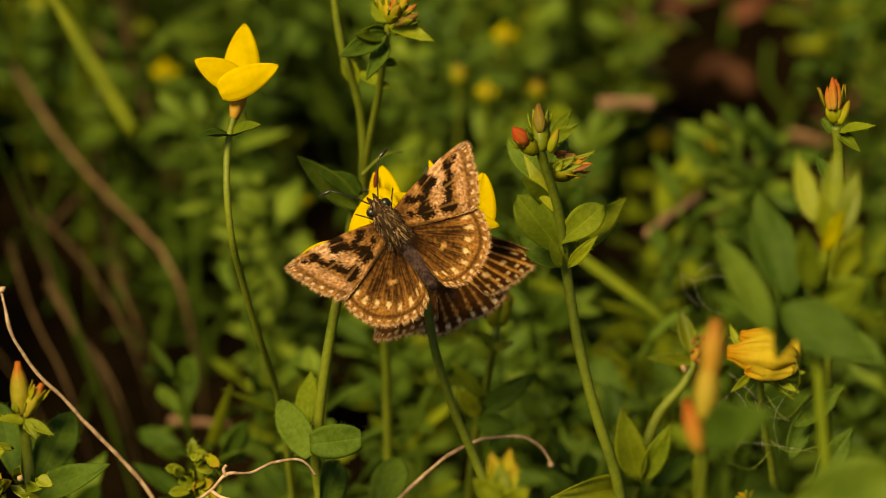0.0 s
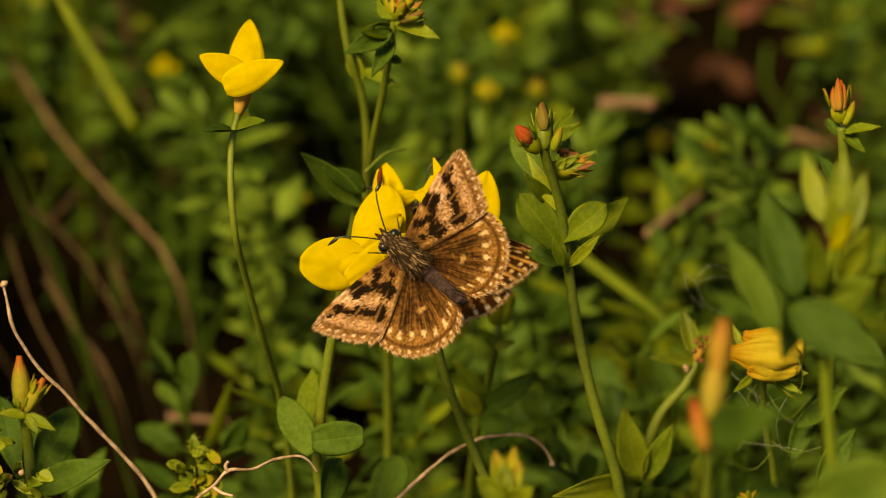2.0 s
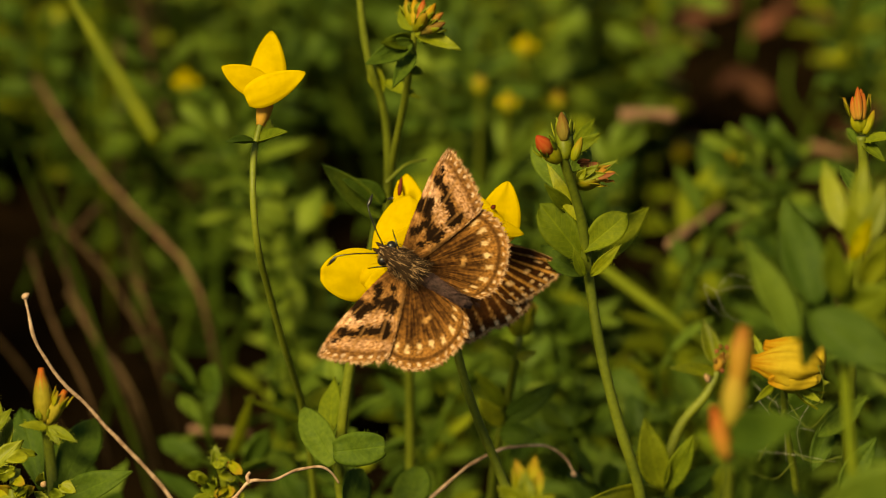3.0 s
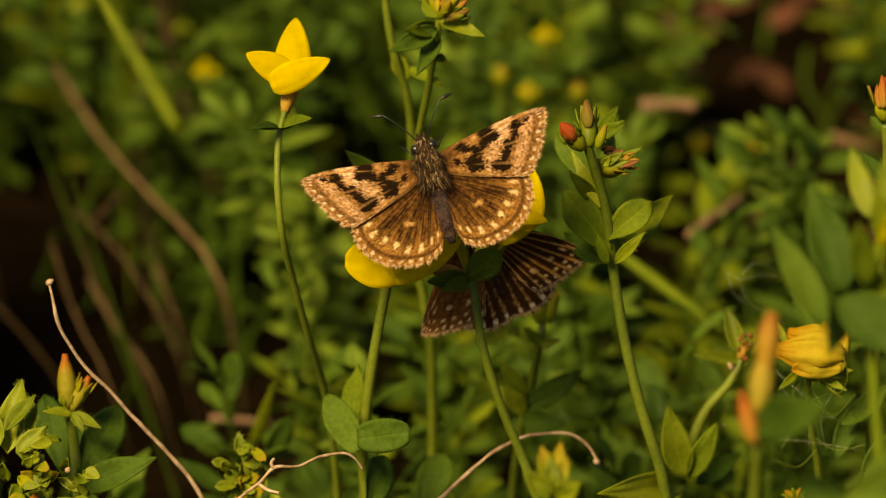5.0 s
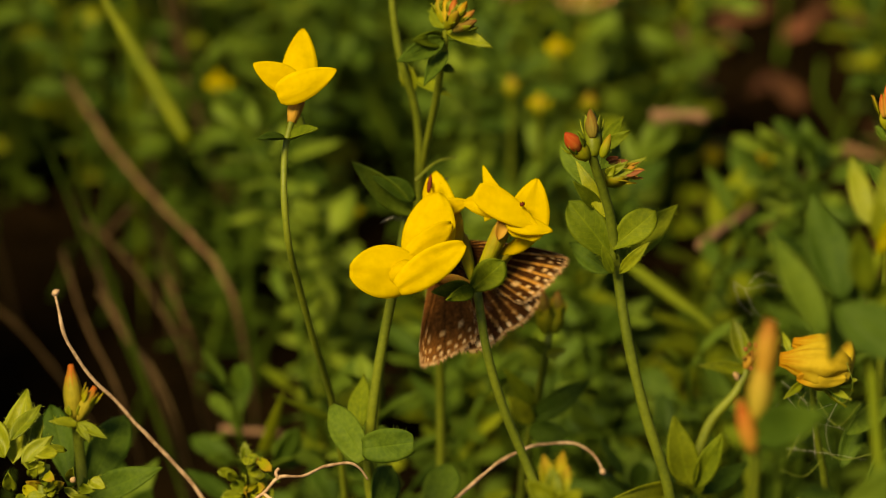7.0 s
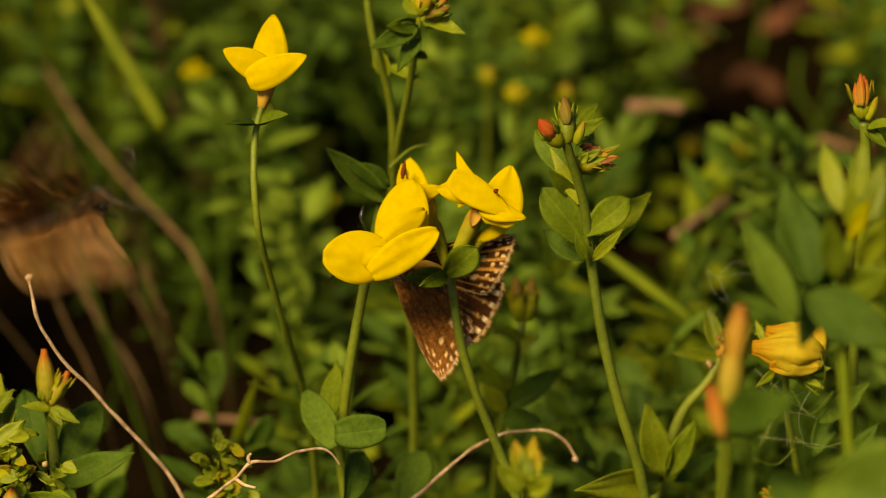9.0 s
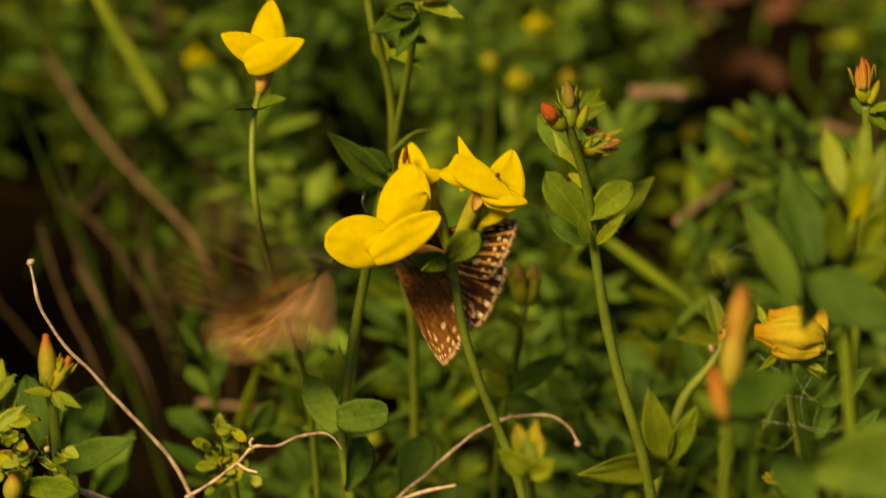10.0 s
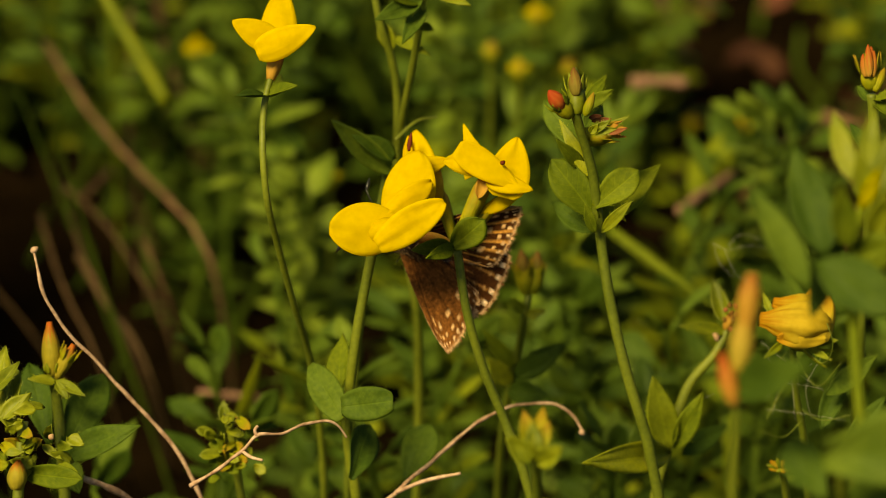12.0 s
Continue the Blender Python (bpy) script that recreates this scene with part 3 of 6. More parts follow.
for _ in range(260):
    c = Vector((rs.uniform(-0.13, 0.13), rs.uniform(0.13, 0.36), rs.uniform(0.002, 0.006)))
    if density(c.x, c.y) > 0.6 or c.x < -0.03:
        continue
    d = Vector((rs.uniform(-1, 1), rs.uniform(-1, 1), rs.uniform(-0.1, 0.5))).normalized() * rs.uniform(6, 15) * mm
    bm = blade(bmesh.new(), c, c + d, rs.uniform(2.5, 6) * mm, (rs.uniform(-0.4, 0.4), -0.5, 1), "leaf", 0.3, 0.2, nu=6, nv=4, ruffle=0.2, seed=c.x * 900)
    tagged(part("dead_leaf", bm, LITTER, None), "curled brown dead leaf on the soil", "dead leaf", "dead leaves")
stalk("fallen_stick", [(0.03567, 0.12045, 0.05397), (0.04105, 0.13107, 0.05266), (0.04615, 0.14137, 0.05072)], 0.85 * mm, 0.7 * mm, PALE_STICK, "dry tan stick lying among the plants", "stick", "fallen sticks")
stalk("fallen_stick", [(0.04581, 0.14216, 0.05008), (0.05223, 0.15621, 0.04667), (0.061, 0.17616, 0.0416), (0.07341, 0.19566, 0.03568)], 0.55 * mm, 0.45 * mm, STRAW, "dry brown twig lying among the plants", "stick", "fallen sticks")
stalk("fallen_stick", [(0.0281, 0.15806, 0.06081), (0.03343, 0.15816, 0.06099), (0.03836, 0.15806, 0.06081)], 1.2 * mm, 1.0 * mm, PALE_STICK, "pale pinkish dead stalk lying among the plants", "stick", "fallen sticks")
stalk("fallen_stick", [(0.02909, 0.15658, 0.06016), (0.02834, 0.14593, 0.0593)], 1.0 * mm, 0.9 * mm, PALE_STICK, "pale pinkish dead stalk lying among the plants", "stick", "fallen sticks")
stalk("fallen_stick", [(0.06648, 0.19139, 0.03829), (0.07271, 0.1861, 0.039)], 1.0 * mm, 0.8 * mm, STRAW_PALE, "dry tan stick lying among the plants", "stick", "fallen sticks")
stalk("fallen_stick", [(0.03671, 0.23416, 0.04418), (0.04133, 0.21081, 0.04287)], 0.9 * mm, 0.7 * mm, STRAW, "dry brown twig lying among the plants", "stick", "fallen sticks")
stalk("fallen_stick", [(-0.04737, 0.10082, 0.0277), (-0.03709, 0.10049, 0.0271)], 0.7 * mm, 0.5 * mm, PALE_STICK, "pale dead stalk lying low among the leaves", "stick", "fallen sticks")
grass((-0.05069, 0.09267, 0.08694), (-0.06697, 0.10122, 0.11367), 3.2 * mm, "broad pale green grass blade, bent over", LEAF_YOUNG)
grass((-0.03729, 0.0557, 0.04935), (-0.03352, 0.04718, 0.06528), 2.6 * mm, "short pale green grass blade", LEAF_YOUNG)
grass((0.02215, 0.0879, 0.06731), (0.03941, 0.07299, 0.06058), 2.2 * mm, "long thin green grass blade, leaning")
grass((0.0139, 0.09449, 0.0584), (0.04015, 0.09988, 0.04724), 1.8 * mm, "long thin green grass blade, leaning")
grass((-0.02336, 0.04056, 0.06347), (-0.0339, 0.03396, 0.07237), 1.5 * mm, "thin green grass blade, leaning")

# ---- distant yellow flowers ----
def far_flower(at, size):
    at = Vector(at)
    g = Growth("trefoil_plant", (at.x, at.y + 0.004, 0.0), "thin trefoil stem with a small yellow flower behind", "flower", "flowering trefoils")
    g.stem([(at.x, at.y + 0.004, 0), at + Vector((0, 0.003, -0.02)), at], 0.6 * mm, 0.5 * mm)
    head = g.bud(at - Vector((0, 0, 2)) * mm, at + Vector((0, 0, 2)) * mm, 1.4 * mm, CALYX, "flower", "small yellow pea flower")
    for dx, dz, w in ((0, 1.0, 0.8), (-0.8, 0.35, 0.6), (0.8, 0.35, 0.6)):
        g.leaf(at, at + Vector((dx, -0.15, dz)) * size * mm, size * w * mm, shape="point", material=PETAL_SHADED, name="petal", parent=head, cup=-0.15)


for at, size in (((0.01122, 0.17281, 0.06724), 3.0), ((0.00776, 0.14727, 0.06821), 2.6), ((0.00283, 0.15154, 0.06985), 1.8), ((0.04988, 0.17666, 0.04254), 2.8), ((0.01714, 0.16372, 0.0608), 1.6), ((-0.05277, 0.19215, 0.05036), 3.4), ((-0.02608, 0.14524, 0.04735), 2.6), ((0.04324, 0.222, 0.02132), 2.4)):
    far_flower(at, size)

# ---- lone trefoil flower ----
lone_foot = ground_under((-0.02314, 0.01384, 0.07712))
lone = Growth("trefoil_plant", lone_foot, "slender trefoil stem with a single open yellow flower", "flower", "flowering trefoils")
lone.stem([lone_foot, (-0.0246, 0.00968, 0.08634), (-0.02662, 0.00367, 0.09848), (-0.02857, -0.00047, 0.10985), (-0.02994, -0.003, 0.11894), (-0.0305, -0.00078, 0.12632), (-0.03028, 0.00382, 0.13071), (-0.02956, 0.00528, 0.13346)], 0.55 * mm, 0.45 * mm)
lone.leaf((-0.03028, 0.00401, 0.13106), (-0.02635, 0.00147, 0.1348), 2.6 * mm, (0, -0.3, 1), cup=0.3)
lone.leaf((-0.03028, 0.00408, 0.1312), (-0.03385, -0.00092, 0.13457), 2.0 * mm, (0, -0.2, 1), cup=0.3, material=LEAF_DARK)
lone.leaf((-0.03025, 0.00498, 0.13075), (-0.02785, 0.01326, 0.13142), 2.6 * mm, cup=0.3)
lone_flower = lone.bud((-0.02964, 0.00513, 0.13317), (-0.02889, 0.00768, 0.13584), 1.15 * mm, CALYX_RUST, "flower", "single yellow pea flower with rust calyx", belly=0.9, ribs=5, end=0.55)
lone.leaf((-0.02896, 0.01061, 0.13496), (-0.02847, 0.01961, 0.14123), 5.3 * mm, shape="petal", material=PETAL, name="standard_petal", parent=lone_flower, cup=-0.06, curl=0.01, nu=14, nv=8, ruffle=0.05)
lone.leaf((-0.02881, 0.00844, 0.13726), (-0.035, 0.009, 0.14044), 4.2 * mm, shape="petal", material=PETAL, name="wing_petal", parent=lone_flower, cup=-0.07, nu=12, nv=8, ruffle=0.05)
lone.leaf((-0.03153, 0.00506, 0.13729), (-0.02313, 0.00595, 0.1411), 4.4 * mm, (0.0, -0.85, 0.45), shape="petal", material=PETAL, name="wing_petal", parent=lone_flower, cup=-0.05, curl=-0.04, nu=14, nv=8, ruffle=0.05)

# ---- flower cluster ----
hub = (-0.00277, -0.00225, 0.1108)
cluster_foot = ground_under((0.00883, -0.00613, 0.07152), 0.004, 0.0)
cluster = Growth("trefoil_plant", cluster_foot, "trefoil with a head of four bright yellow flowers", "flower", "flowering trefoils")
cluster.stem([cluster_foot, (0.0071, -0.00671, 0.07682), (0.00439, -0.00519, 0.08394), (0.00162, -0.00475, 0.09115), (-0.00107, -0.00427, 0.10058), hub], 0.75 * mm, 0.62 * mm)
cluster.leaf((-0.00357, -0.00392, 0.11129), (0.00071, -0.00528, 0.11619), 4.4 * mm, shape="egg", cup=0.15)
cluster.leaf((-0.00341, -0.00428, 0.11167), (-0.00839, -0.00887, 0.11374), 2.9 * mm, (0.1, -0.8, 0.5), cup=0.25)
cluster.leaf((-0.00317, -0.00435, 0.11153), (-0.00591, -0.01102, 0.11392), 2.4 * mm, cup=0.2)
# low broad flower, facing sideways
fa = cluster.bud((-0.00342, -0.00236, 0.11103), (-0.00859, -0.00632, 0.1143), 1.1 * mm, CALYX_RUST, "flower", "yellow pea flower with broad round petals", belly=0.6, ribs=5, end=0.4)
cluster.leaf((-0.01087, -0.00808, 0.11635), (-0.02048, -0.00987, 0.11735), 7.6 * mm, (-0.25, -0.85, 0.45), shape="round", material=PETAL, name="wing_petal", parent=fa, cup=-0.13, curl=0.05, nu=18, nv=12, ruffle=0.05, seed=3.0)
cluster.leaf((-0.01378, -0.01272, 0.11615), (-0.00447, -0.00886, 0.12126), 4.9 * mm, (0.0, -0.85, 0.45), shape="round", material=PETAL, name="wing_petal", parent=fa, cup=-0.10, curl=0.03, nu=18, nv=12, ruffle=0.08, seed=7.0)
cluster.leaf((-0.01075, -0.00582, 0.11419), (-0.00868, 0.00348, 0.12331), 7.7 * mm, (-0.25, -0.9, 0.3), shape="round", material=PETAL, name="standard_petal", parent=fa, cup=-0.08, curl=0.05, nu=18, nv=12, ruffle=0.07, seed=5.0)
cluster.leaf((-0.01263, -0.00725, 0.11796), (-0.00604, -0.00253, 0.12151), 3.6 * mm, (-0.1, -0.85, 0.4), shape="round", material=PETAL, name="wing_petal", parent=fa, cup=-0.12, nu=14, nv=8, ruffle=0.08, seed=9.0)
cluster.bud((-0.01516, -0.00797, 0.11553), (-0.00975, -0.00915, 0.11754), 1.9 * mm, PETAL, "keel", parent=fa)
# upright flower behind it
fb = cluster.bud((-0.00319, 0.00037, 0.10978), (-0.00545, 0.00596, 0.11616), 0.95 * mm, CALYX, "flower", "yellow pea flower with upright standard", belly=0.75, ribs=5, end=0.4)
cluster.leaf((-0.00804, 0.00579, 0.11586), (-0.00889, 0.01242, 0.12207), 5.2 * mm, (-0.15, -0.85, 0.45), shape="petal", material=PETAL, name="standard_petal", parent=fb, cup=-0.1, curl=0.03, nu=16, nv=10, ruffle=0.07, seed=2.0)
cluster.leaf((-0.00939, 0.00884, 0.11739), (-0.01031, 0.01008, 0.12193), 1.9 * mm, (-0.6, -0.8, 0.3), shape="petal", material=PETAL, name="standard_fold", parent=fb, cup=0.3, nu=10, nv=6, ruffle=0.1)
cluster.leaf((-0.00979, 0.00332, 0.11979), (-0.00378, 0.00509, 0.12095), 3.0 * mm, shape="petal", material=PETAL, name="wing_petal", parent=fb, cup=-0.15, nu=14, nv=8, ruffle=0.08, seed=6.0)
cluster.leaf((-0.00542, 0.00298, 0.11477), (-0.00596, 0.00589, 0.12035), 2.5 * mm, (0.35, -0.85, 0.3), shape="round", material=PETAL_AGED, name="wing_petal", parent=fb, cup=-0.25, nu=12, nv=8)
cluster.bud((-0.00977, 0.00691, 0.12125), (-0.0094, 0.00818, 0.12368), 0.36 * mm, STAIN, "stain", "dark red fleck at the petal's tip", parent=fb)
# two flowers on the far side
fc = cluster.bud((-0.00294, -0.0014, 0.11071), (0.00147, 0.0032, 0.11943), 1.25 * mm, CALYX, "flower", "yellow pea flower with narrow pointed petals", belly=0.85, ribs=5, end=0.3)
cluster.leaf((0.0005, 0.00192, 0.12024), (-0.00198, 0.00701, 0.12567), 5.0 * mm, (-0.1, -0.87, 0.45), shape="spike", material=PETAL, name="standard_petal", parent=fc, cup=-0.05, curl=0.01, nu=16, nv=8, ruffle=0.05, seed=4.0)
cluster.leaf((0.00096, 0.00215, 0.12174), (-0.00498, 0.00318, 0.12162), 3.7 * mm, (0.1, -0.85, 0.45), shape="petal", material=PETAL, name="wing_petal", parent=fc, cup=-0.1, nu=14, nv=8, ruffle=0.1, seed=8.0)
cluster.leaf((-0.0029, 0.00226, 0.12415), (0.00595, -0.00064, 0.11961), 4.3 * mm, (-0.1, -0.75, 0.6), shape="petal", material=PETAL, name="wing_petal", parent=fc, cup=-0.04, nu=16, nv=10, ruffle=0.09, seed=1.0)
fd = cluster.bud((-0.00246, 0.00046, 0.10993), (0.00297, 0.00342, 0.11554), 1.0 * mm, CALYX, "flower", "yellow pea flower with upright pointed standard", belly=0.7, ribs=5, end=0.4)
cluster.leaf((0.00374, 0.00038, 0.11727), (0.00583, 0.00439, 0.12489), 6.2 * mm, (0.05, -0.88, 0.47), shape="petal", material=PETAL, name="standard_petal", parent=fd, cup=0.03, nu=18, nv=10, ruffle=0.05, seed=11.0)
cluster.leaf((0.00147, 0.00111, 0.11976), (0.00787, -0.00025, 0.11925), 3.0 * mm, (0.0, -0.7, 0.7), shape="petal", material=PETAL, name="wing_petal", parent=fd, cup=-0.1, nu=14, nv=8, ruffle=0.1, seed=12.0)
cluster.leaf((0.00021, 0.00028, 0.11711), (0.00146, 0.00223, 0.12081), 2.0 * mm, (0.05, -0.88, 0.47), shape="leaf", material=CALYX_RUST, name="throat", parent=fc, cup=0.3, nu=10, nv=6)
cluster.leaf((0.00072, 0.00154, 0.11412), (0.00682, 0.00309, 0.11701), 2.2 * mm, shape="leaf", material=PETAL, name="wing_petal", parent=fd, cup=-0.1, nu=12, nv=6)
cluster.leaf((0.0049, 0.00546, 0.12265), (0.00612, 0.00738, 0.12307), 0.7 * mm, (0.3, -0.8, 0.4), shape="leaf", material=PETAL_AGED, name="petal_rim", parent=fd, cup=0.3, nu=8, nv=4)
cluster.bud((0.00336, 0.00079, 0.12236), (0.00399, 0.00102, 0.12278), 0.35 * mm, STAIN, "stamen", parent=fd)

# stem beside the cluster with two broad leaves low down
side_foot = ground_under((-0.01635, -0.00367, 0.06976))
side = Growth("trefoil_shoot", side_foot, "upright green trefoil stem with two broad leaves", "plant", "trefoil stems")
side.stem([side_foot, (-0.01731, -0.00454, 0.07238), (-0.01843, -0.00414, 0.08166), (-0.01775, -0.00378, 0.09086), (-0.01628, -0.0027, 0.1014), (-0.01468, -0.00156, 0.10994)], 0.8 * mm, 0.72 * mm)
side.leaf((-0.01888, -0.01524, 0.09175), (-0.01159, -0.01826, 0.0945), 4.9 * mm, (0.0, -0.85, 0.5), shape="broad", cup=0.06, curl=0.0, material=LEAF_DARK)
side.leaf((-0.01876, -0.01425, 0.08932), (-0.02402, -0.00615, 0.09411), 4.6 * mm, (-0.1, -0.85, 0.5), shape="round", cup=0.15, material=LEAF_DARK)
side.leaf((-0.01973, -0.00489, 0.08781), (-0.01981, 0.00394, 0.09393), 3.6 * mm, (-0.3, -0.8, 0.4), shape="leaf", cup=0.2, material=LEAF)
side.leaf((-0.0176, -0.01218, 0.07815), (-0.01453, -0.00406, 0.08285), 5.0 * mm, (0.3, -0.8, 0.4), shape="egg", cup=0.15, material=LEAF_DARK)
side.leaf((-0.0099, 0.00316, 0.0685), (-0.00666, 0.01005, 0.07517), 5.4 * mm, (-0.2, -0.8, 0.4), shape="egg", cup=0.15, material=LEAF_DARK)

# ---- budding stem beside the cluster ----
bud_foot = ground_under((0.02675, -0.00708, 0.07612))
budding = Growth("trefoil_plant", bud_foot, "sturdy trefoil stem with red-tipped buds and folded leaves", "plant", "flowering trefoils")
budding.stem([bud_foot, (0.02486, -0.00649, 0.0815), (0.02145, -0.00515, 0.09253), (0.01892, -0.00301, 0.10296), (0.01721, -0.00091, 0.1133), (0.01606, -0.00087, 0.12189), (0.01413, -0.00162, 0.12899), (0.01313, -0.00203, 0.13248)], 0.85 * mm, 0.65 * mm)
for b, t, w, n, mat_, sh in (
        ((0.01688, -0.00138, 0.11481), (0.01039, 0.00057, 0.12298), 5.16, (-0.2, -0.75, 0.6), LEAF, "egg"),
        ((0.01637, 0.00133, 0.11137), (0.01013, 0.00703, 0.11376), 3.6, (-0.2, -0.75, 0.6), LEAF_DARK, "leaf"),
        ((0.01636, -0.00145, 0.11684), (0.02218, -0.00125, 0.12252), 4.44, (0.0, -0.75, 0.6), LEAF, "egg"),
        ((0.01727, 0.00017, 0.11345), (0.02624, 0.0071, 0.12008), 4.56, (0.1, -0.7, 0.7), LEAF, "leaf"),
        ((0.01751, -0.00263, 0.11348), (0.02118, -0.0047, 0.11918), 1.9, (0.1, -0.75, 0.6), LEAF_YOUNG, "leaf"),
        ((0.01654, -0.00316, 0.11357), (0.015, -0.00413, 0.11823), 1.7, (-0.2, -0.75, 0.6), LEAF, "leaf"),
        ((0.01603, 0.0004, 0.12039), (0.01117, 0.00324, 0.12809), 2.3, (-0.25, -0.75, 0.6), LEAF_YOUNG, "leaf"),
        ((0.01511, 0.00358, 0.12219), (0.00887, 0.01009, 0.12829), 3.6, (-0.2, -0.75, 0.6), LEAF_DARK, "egg"),
        ((0.01477, 0.00195, 0.12122), (0.01143, -0.00092, 0.1266), 2.2, (-0.3, -0.6, 0.7), LEAF, "leaf"),
        ((0.01588, 0.00352, 0.12421), (0.01831, 0.00122, 0.12841), 1.8, (0.1, -0.75, 0.6), LEAF_DARK, "leaf"),
        ((0.01466, 0.0085, 0.12729), (0.01865, 0.01476, 0.13056), 2.0, (0.07, -0.75, 0.6), LEAF, "leaf"),
        ((0.01482, 0.00858, 0.12744), (0.01878, 0.00809, 0.13074), 2.0, (0.1, -0.75, 0.6), LEAF, "leaf"),
        ((0.01502, 0.0082, 0.12456), (0.01802, 0.01272, 0.12667), 3.0, (0.1, -0.75, 0.6), LEAF_DARK, "leaf"),
        ((0.01551, 0.00262, 0.12573), (0.02066, 0.00094, 0.12998), 1.5, (0, -0.8, 0.6), LEAF_YOUNG, "leaf")):
    budding.leaf(b, t, w * mm, n, mat_, shape=sh, cup=0.22)
b1 = budding.bud((0.01273, -0.00255, 0.1315), (0.0097, -0.00279, 0.13532), 1.3 * mm, CALYX, "bud", "bud opening red at the tip", belly=0.45)
budding.bud((0.01152, -0.00334, 0.13322), (0.00952, -0.00354, 0.13604), 1.12 * mm, BUD_RED, "petal", parent=b1, belly=0.5)
b2 = budding.bud((0.01353, -0.00241, 0.13178), (0.01333, 0.00251, 0.13676), 1.25 * mm, LEAF_YOUNG, "bud", "closed olive bud with pointed teeth", belly=0.35, ribs=4)
budding.bud((0.01343, -0.00163, 0.1343), (0.01307, 0.00161, 0.1372), 0.95 * mm, BUD_BROWN, "petal", parent=b2)
teeth(budding, b1, (0.01273, -0.00255, 0.1315), (0.00954, -0.00271, 0.13546), 1.5 * mm, 5, 1.8, 0.4)
teeth(budding, b2, (0.01353, -0.00241, 0.13178), (0.01333, 0.00251, 0.13676), 1.3 * mm, 5, 2.6, 0.45, LEAF_YOUNG)
budding.bud((0.01471, -0.00248, 0.13164), (0.0159, -0.00092, 0.13457), 0.7 * mm, CALYX, "bud", belly=0.4)
b4 = budding.bud((0.01454, 0.00216, 0.12596), (0.01891, -4e-05, 0.12815), 1.55 * mm, CALYX, "bud", "withered yellow-green flower with brown rims", belly=0.6, ribs=5, end=0.5)
teeth(budding, b4, (0.01454, 0.00216, 0.12596), (0.01891, -4e-05, 0.12815), 1.3 * mm, 6, 2.4, 0.6, CALYX)
teeth(budding, b4, (0.01454, 0.00216, 0.12596), (0.01891, -4e-05, 0.12815), 0.9 * mm, 5, 1.8, 0.95, CALYX_RUST)
for b, t in (((0.01572, 0.00052, 0.12928), (0.01839, -0.00013, 0.13014)), ((0.01792, -0.00116, 0.12817), (0.02059, -0.00166, 0.12932)), ((0.01543, 0.00164, 0.12926), (0.01715, 0.00094, 0.13005))):
    budding.leaf(b, t, 0.9 * mm, FACE, RUST, "withered_petal", parent=b4, cup=0.4, ruffle=0.3, nu=8, nv=4)
for dx, dz in ((-1.2, 2.6), (0.6, 3.4), (1.6, 2.2)):
    c = Vector((0.01548, -0.00449, 0.12999))
    budding.leaf(c, c + Vector((dx + 2.0, -0.6, dz - 1.2)) * mm, 1.3 * mm, FACE, LEAF_YOUNG, cup=0.3)

# ---- bud plant at the edge ----
edge_foot = ground_under((0.05752, 0.009, 0.06803))
edge = Growth("trefoil_plant", edge_foot, "trefoil stem topped by an orange-tipped bud", "plant", "flowering trefoils")
edge.stem([edge_foot, (0.05637, 0.00537, 0.07824), (0.05615, 0.00632, 0.09493), (0.05664, 0.00775, 0.11466), (0.0564, 0.00773, 0.12741), (0.05598, 0.00816, 0.13034)], 0.9 * mm, 0.7 * mm)
e1 = edge.bud((0.05598, 0.00842, 0.13084), (0.0555, 0.01031, 0.13439), 1.5 * mm, CALYX, "bud", "orange-tipped opening bud", belly=0.45, ribs=5)
for pb, pt, pr in (((0.05504, 0.00794, 0.13313), (0.05461, 0.00994, 0.13582), 0.62), ((0.05548, 0.00749, 0.13335), (0.05528, 0.01013, 0.13724), 0.68), ((0.056, 0.00794, 0.13313), (0.05621, 0.01016, 0.13624), 0.6), ((0.05592, 0.01019, 0.13203), (0.05609, 0.01317, 0.13551), 0.8)):
    edge.bud(pb, pt, pr * mm, BUD_ORANGE, "petal", parent=e1, belly=0.45)
teeth(edge, e1, (0.05598, 0.00853, 0.13105), (0.05518, 0.01129, 0.13624), 1.6 * mm, 6, 3.0, 0.35, CALYX)
edge.bud((0.05637, 0.00745, 0.13114), (0.05783, 0.00993, 0.13368), 0.7 * mm, CALYX, "bud", belly=0.5)
edge.leaf((0.05614, 0.00778, 0.12963), (0.06056, 0.00495, 0.13282), 1.8 * mm, (0, -0.5, 1), cup=0.3)
edge.leaf((0.05598, 0.00759, 0.12928), (0.054, 0.01161, 0.13044), 1.6 * mm, cup=0.3, material=LEAF_DARK)
edge.leaf((0.05608, 0.00868, 0.12919), (0.05891, 0.00415, 0.1292), 2.0 * mm, (0, -0.5, 1), cup=0.3)
edge.leaf((0.05651, 0.00686, 0.12151), (0.05329, 0.01182, 0.12445), 2.2 * mm, cup=0.3, material=LEAF_DARK)

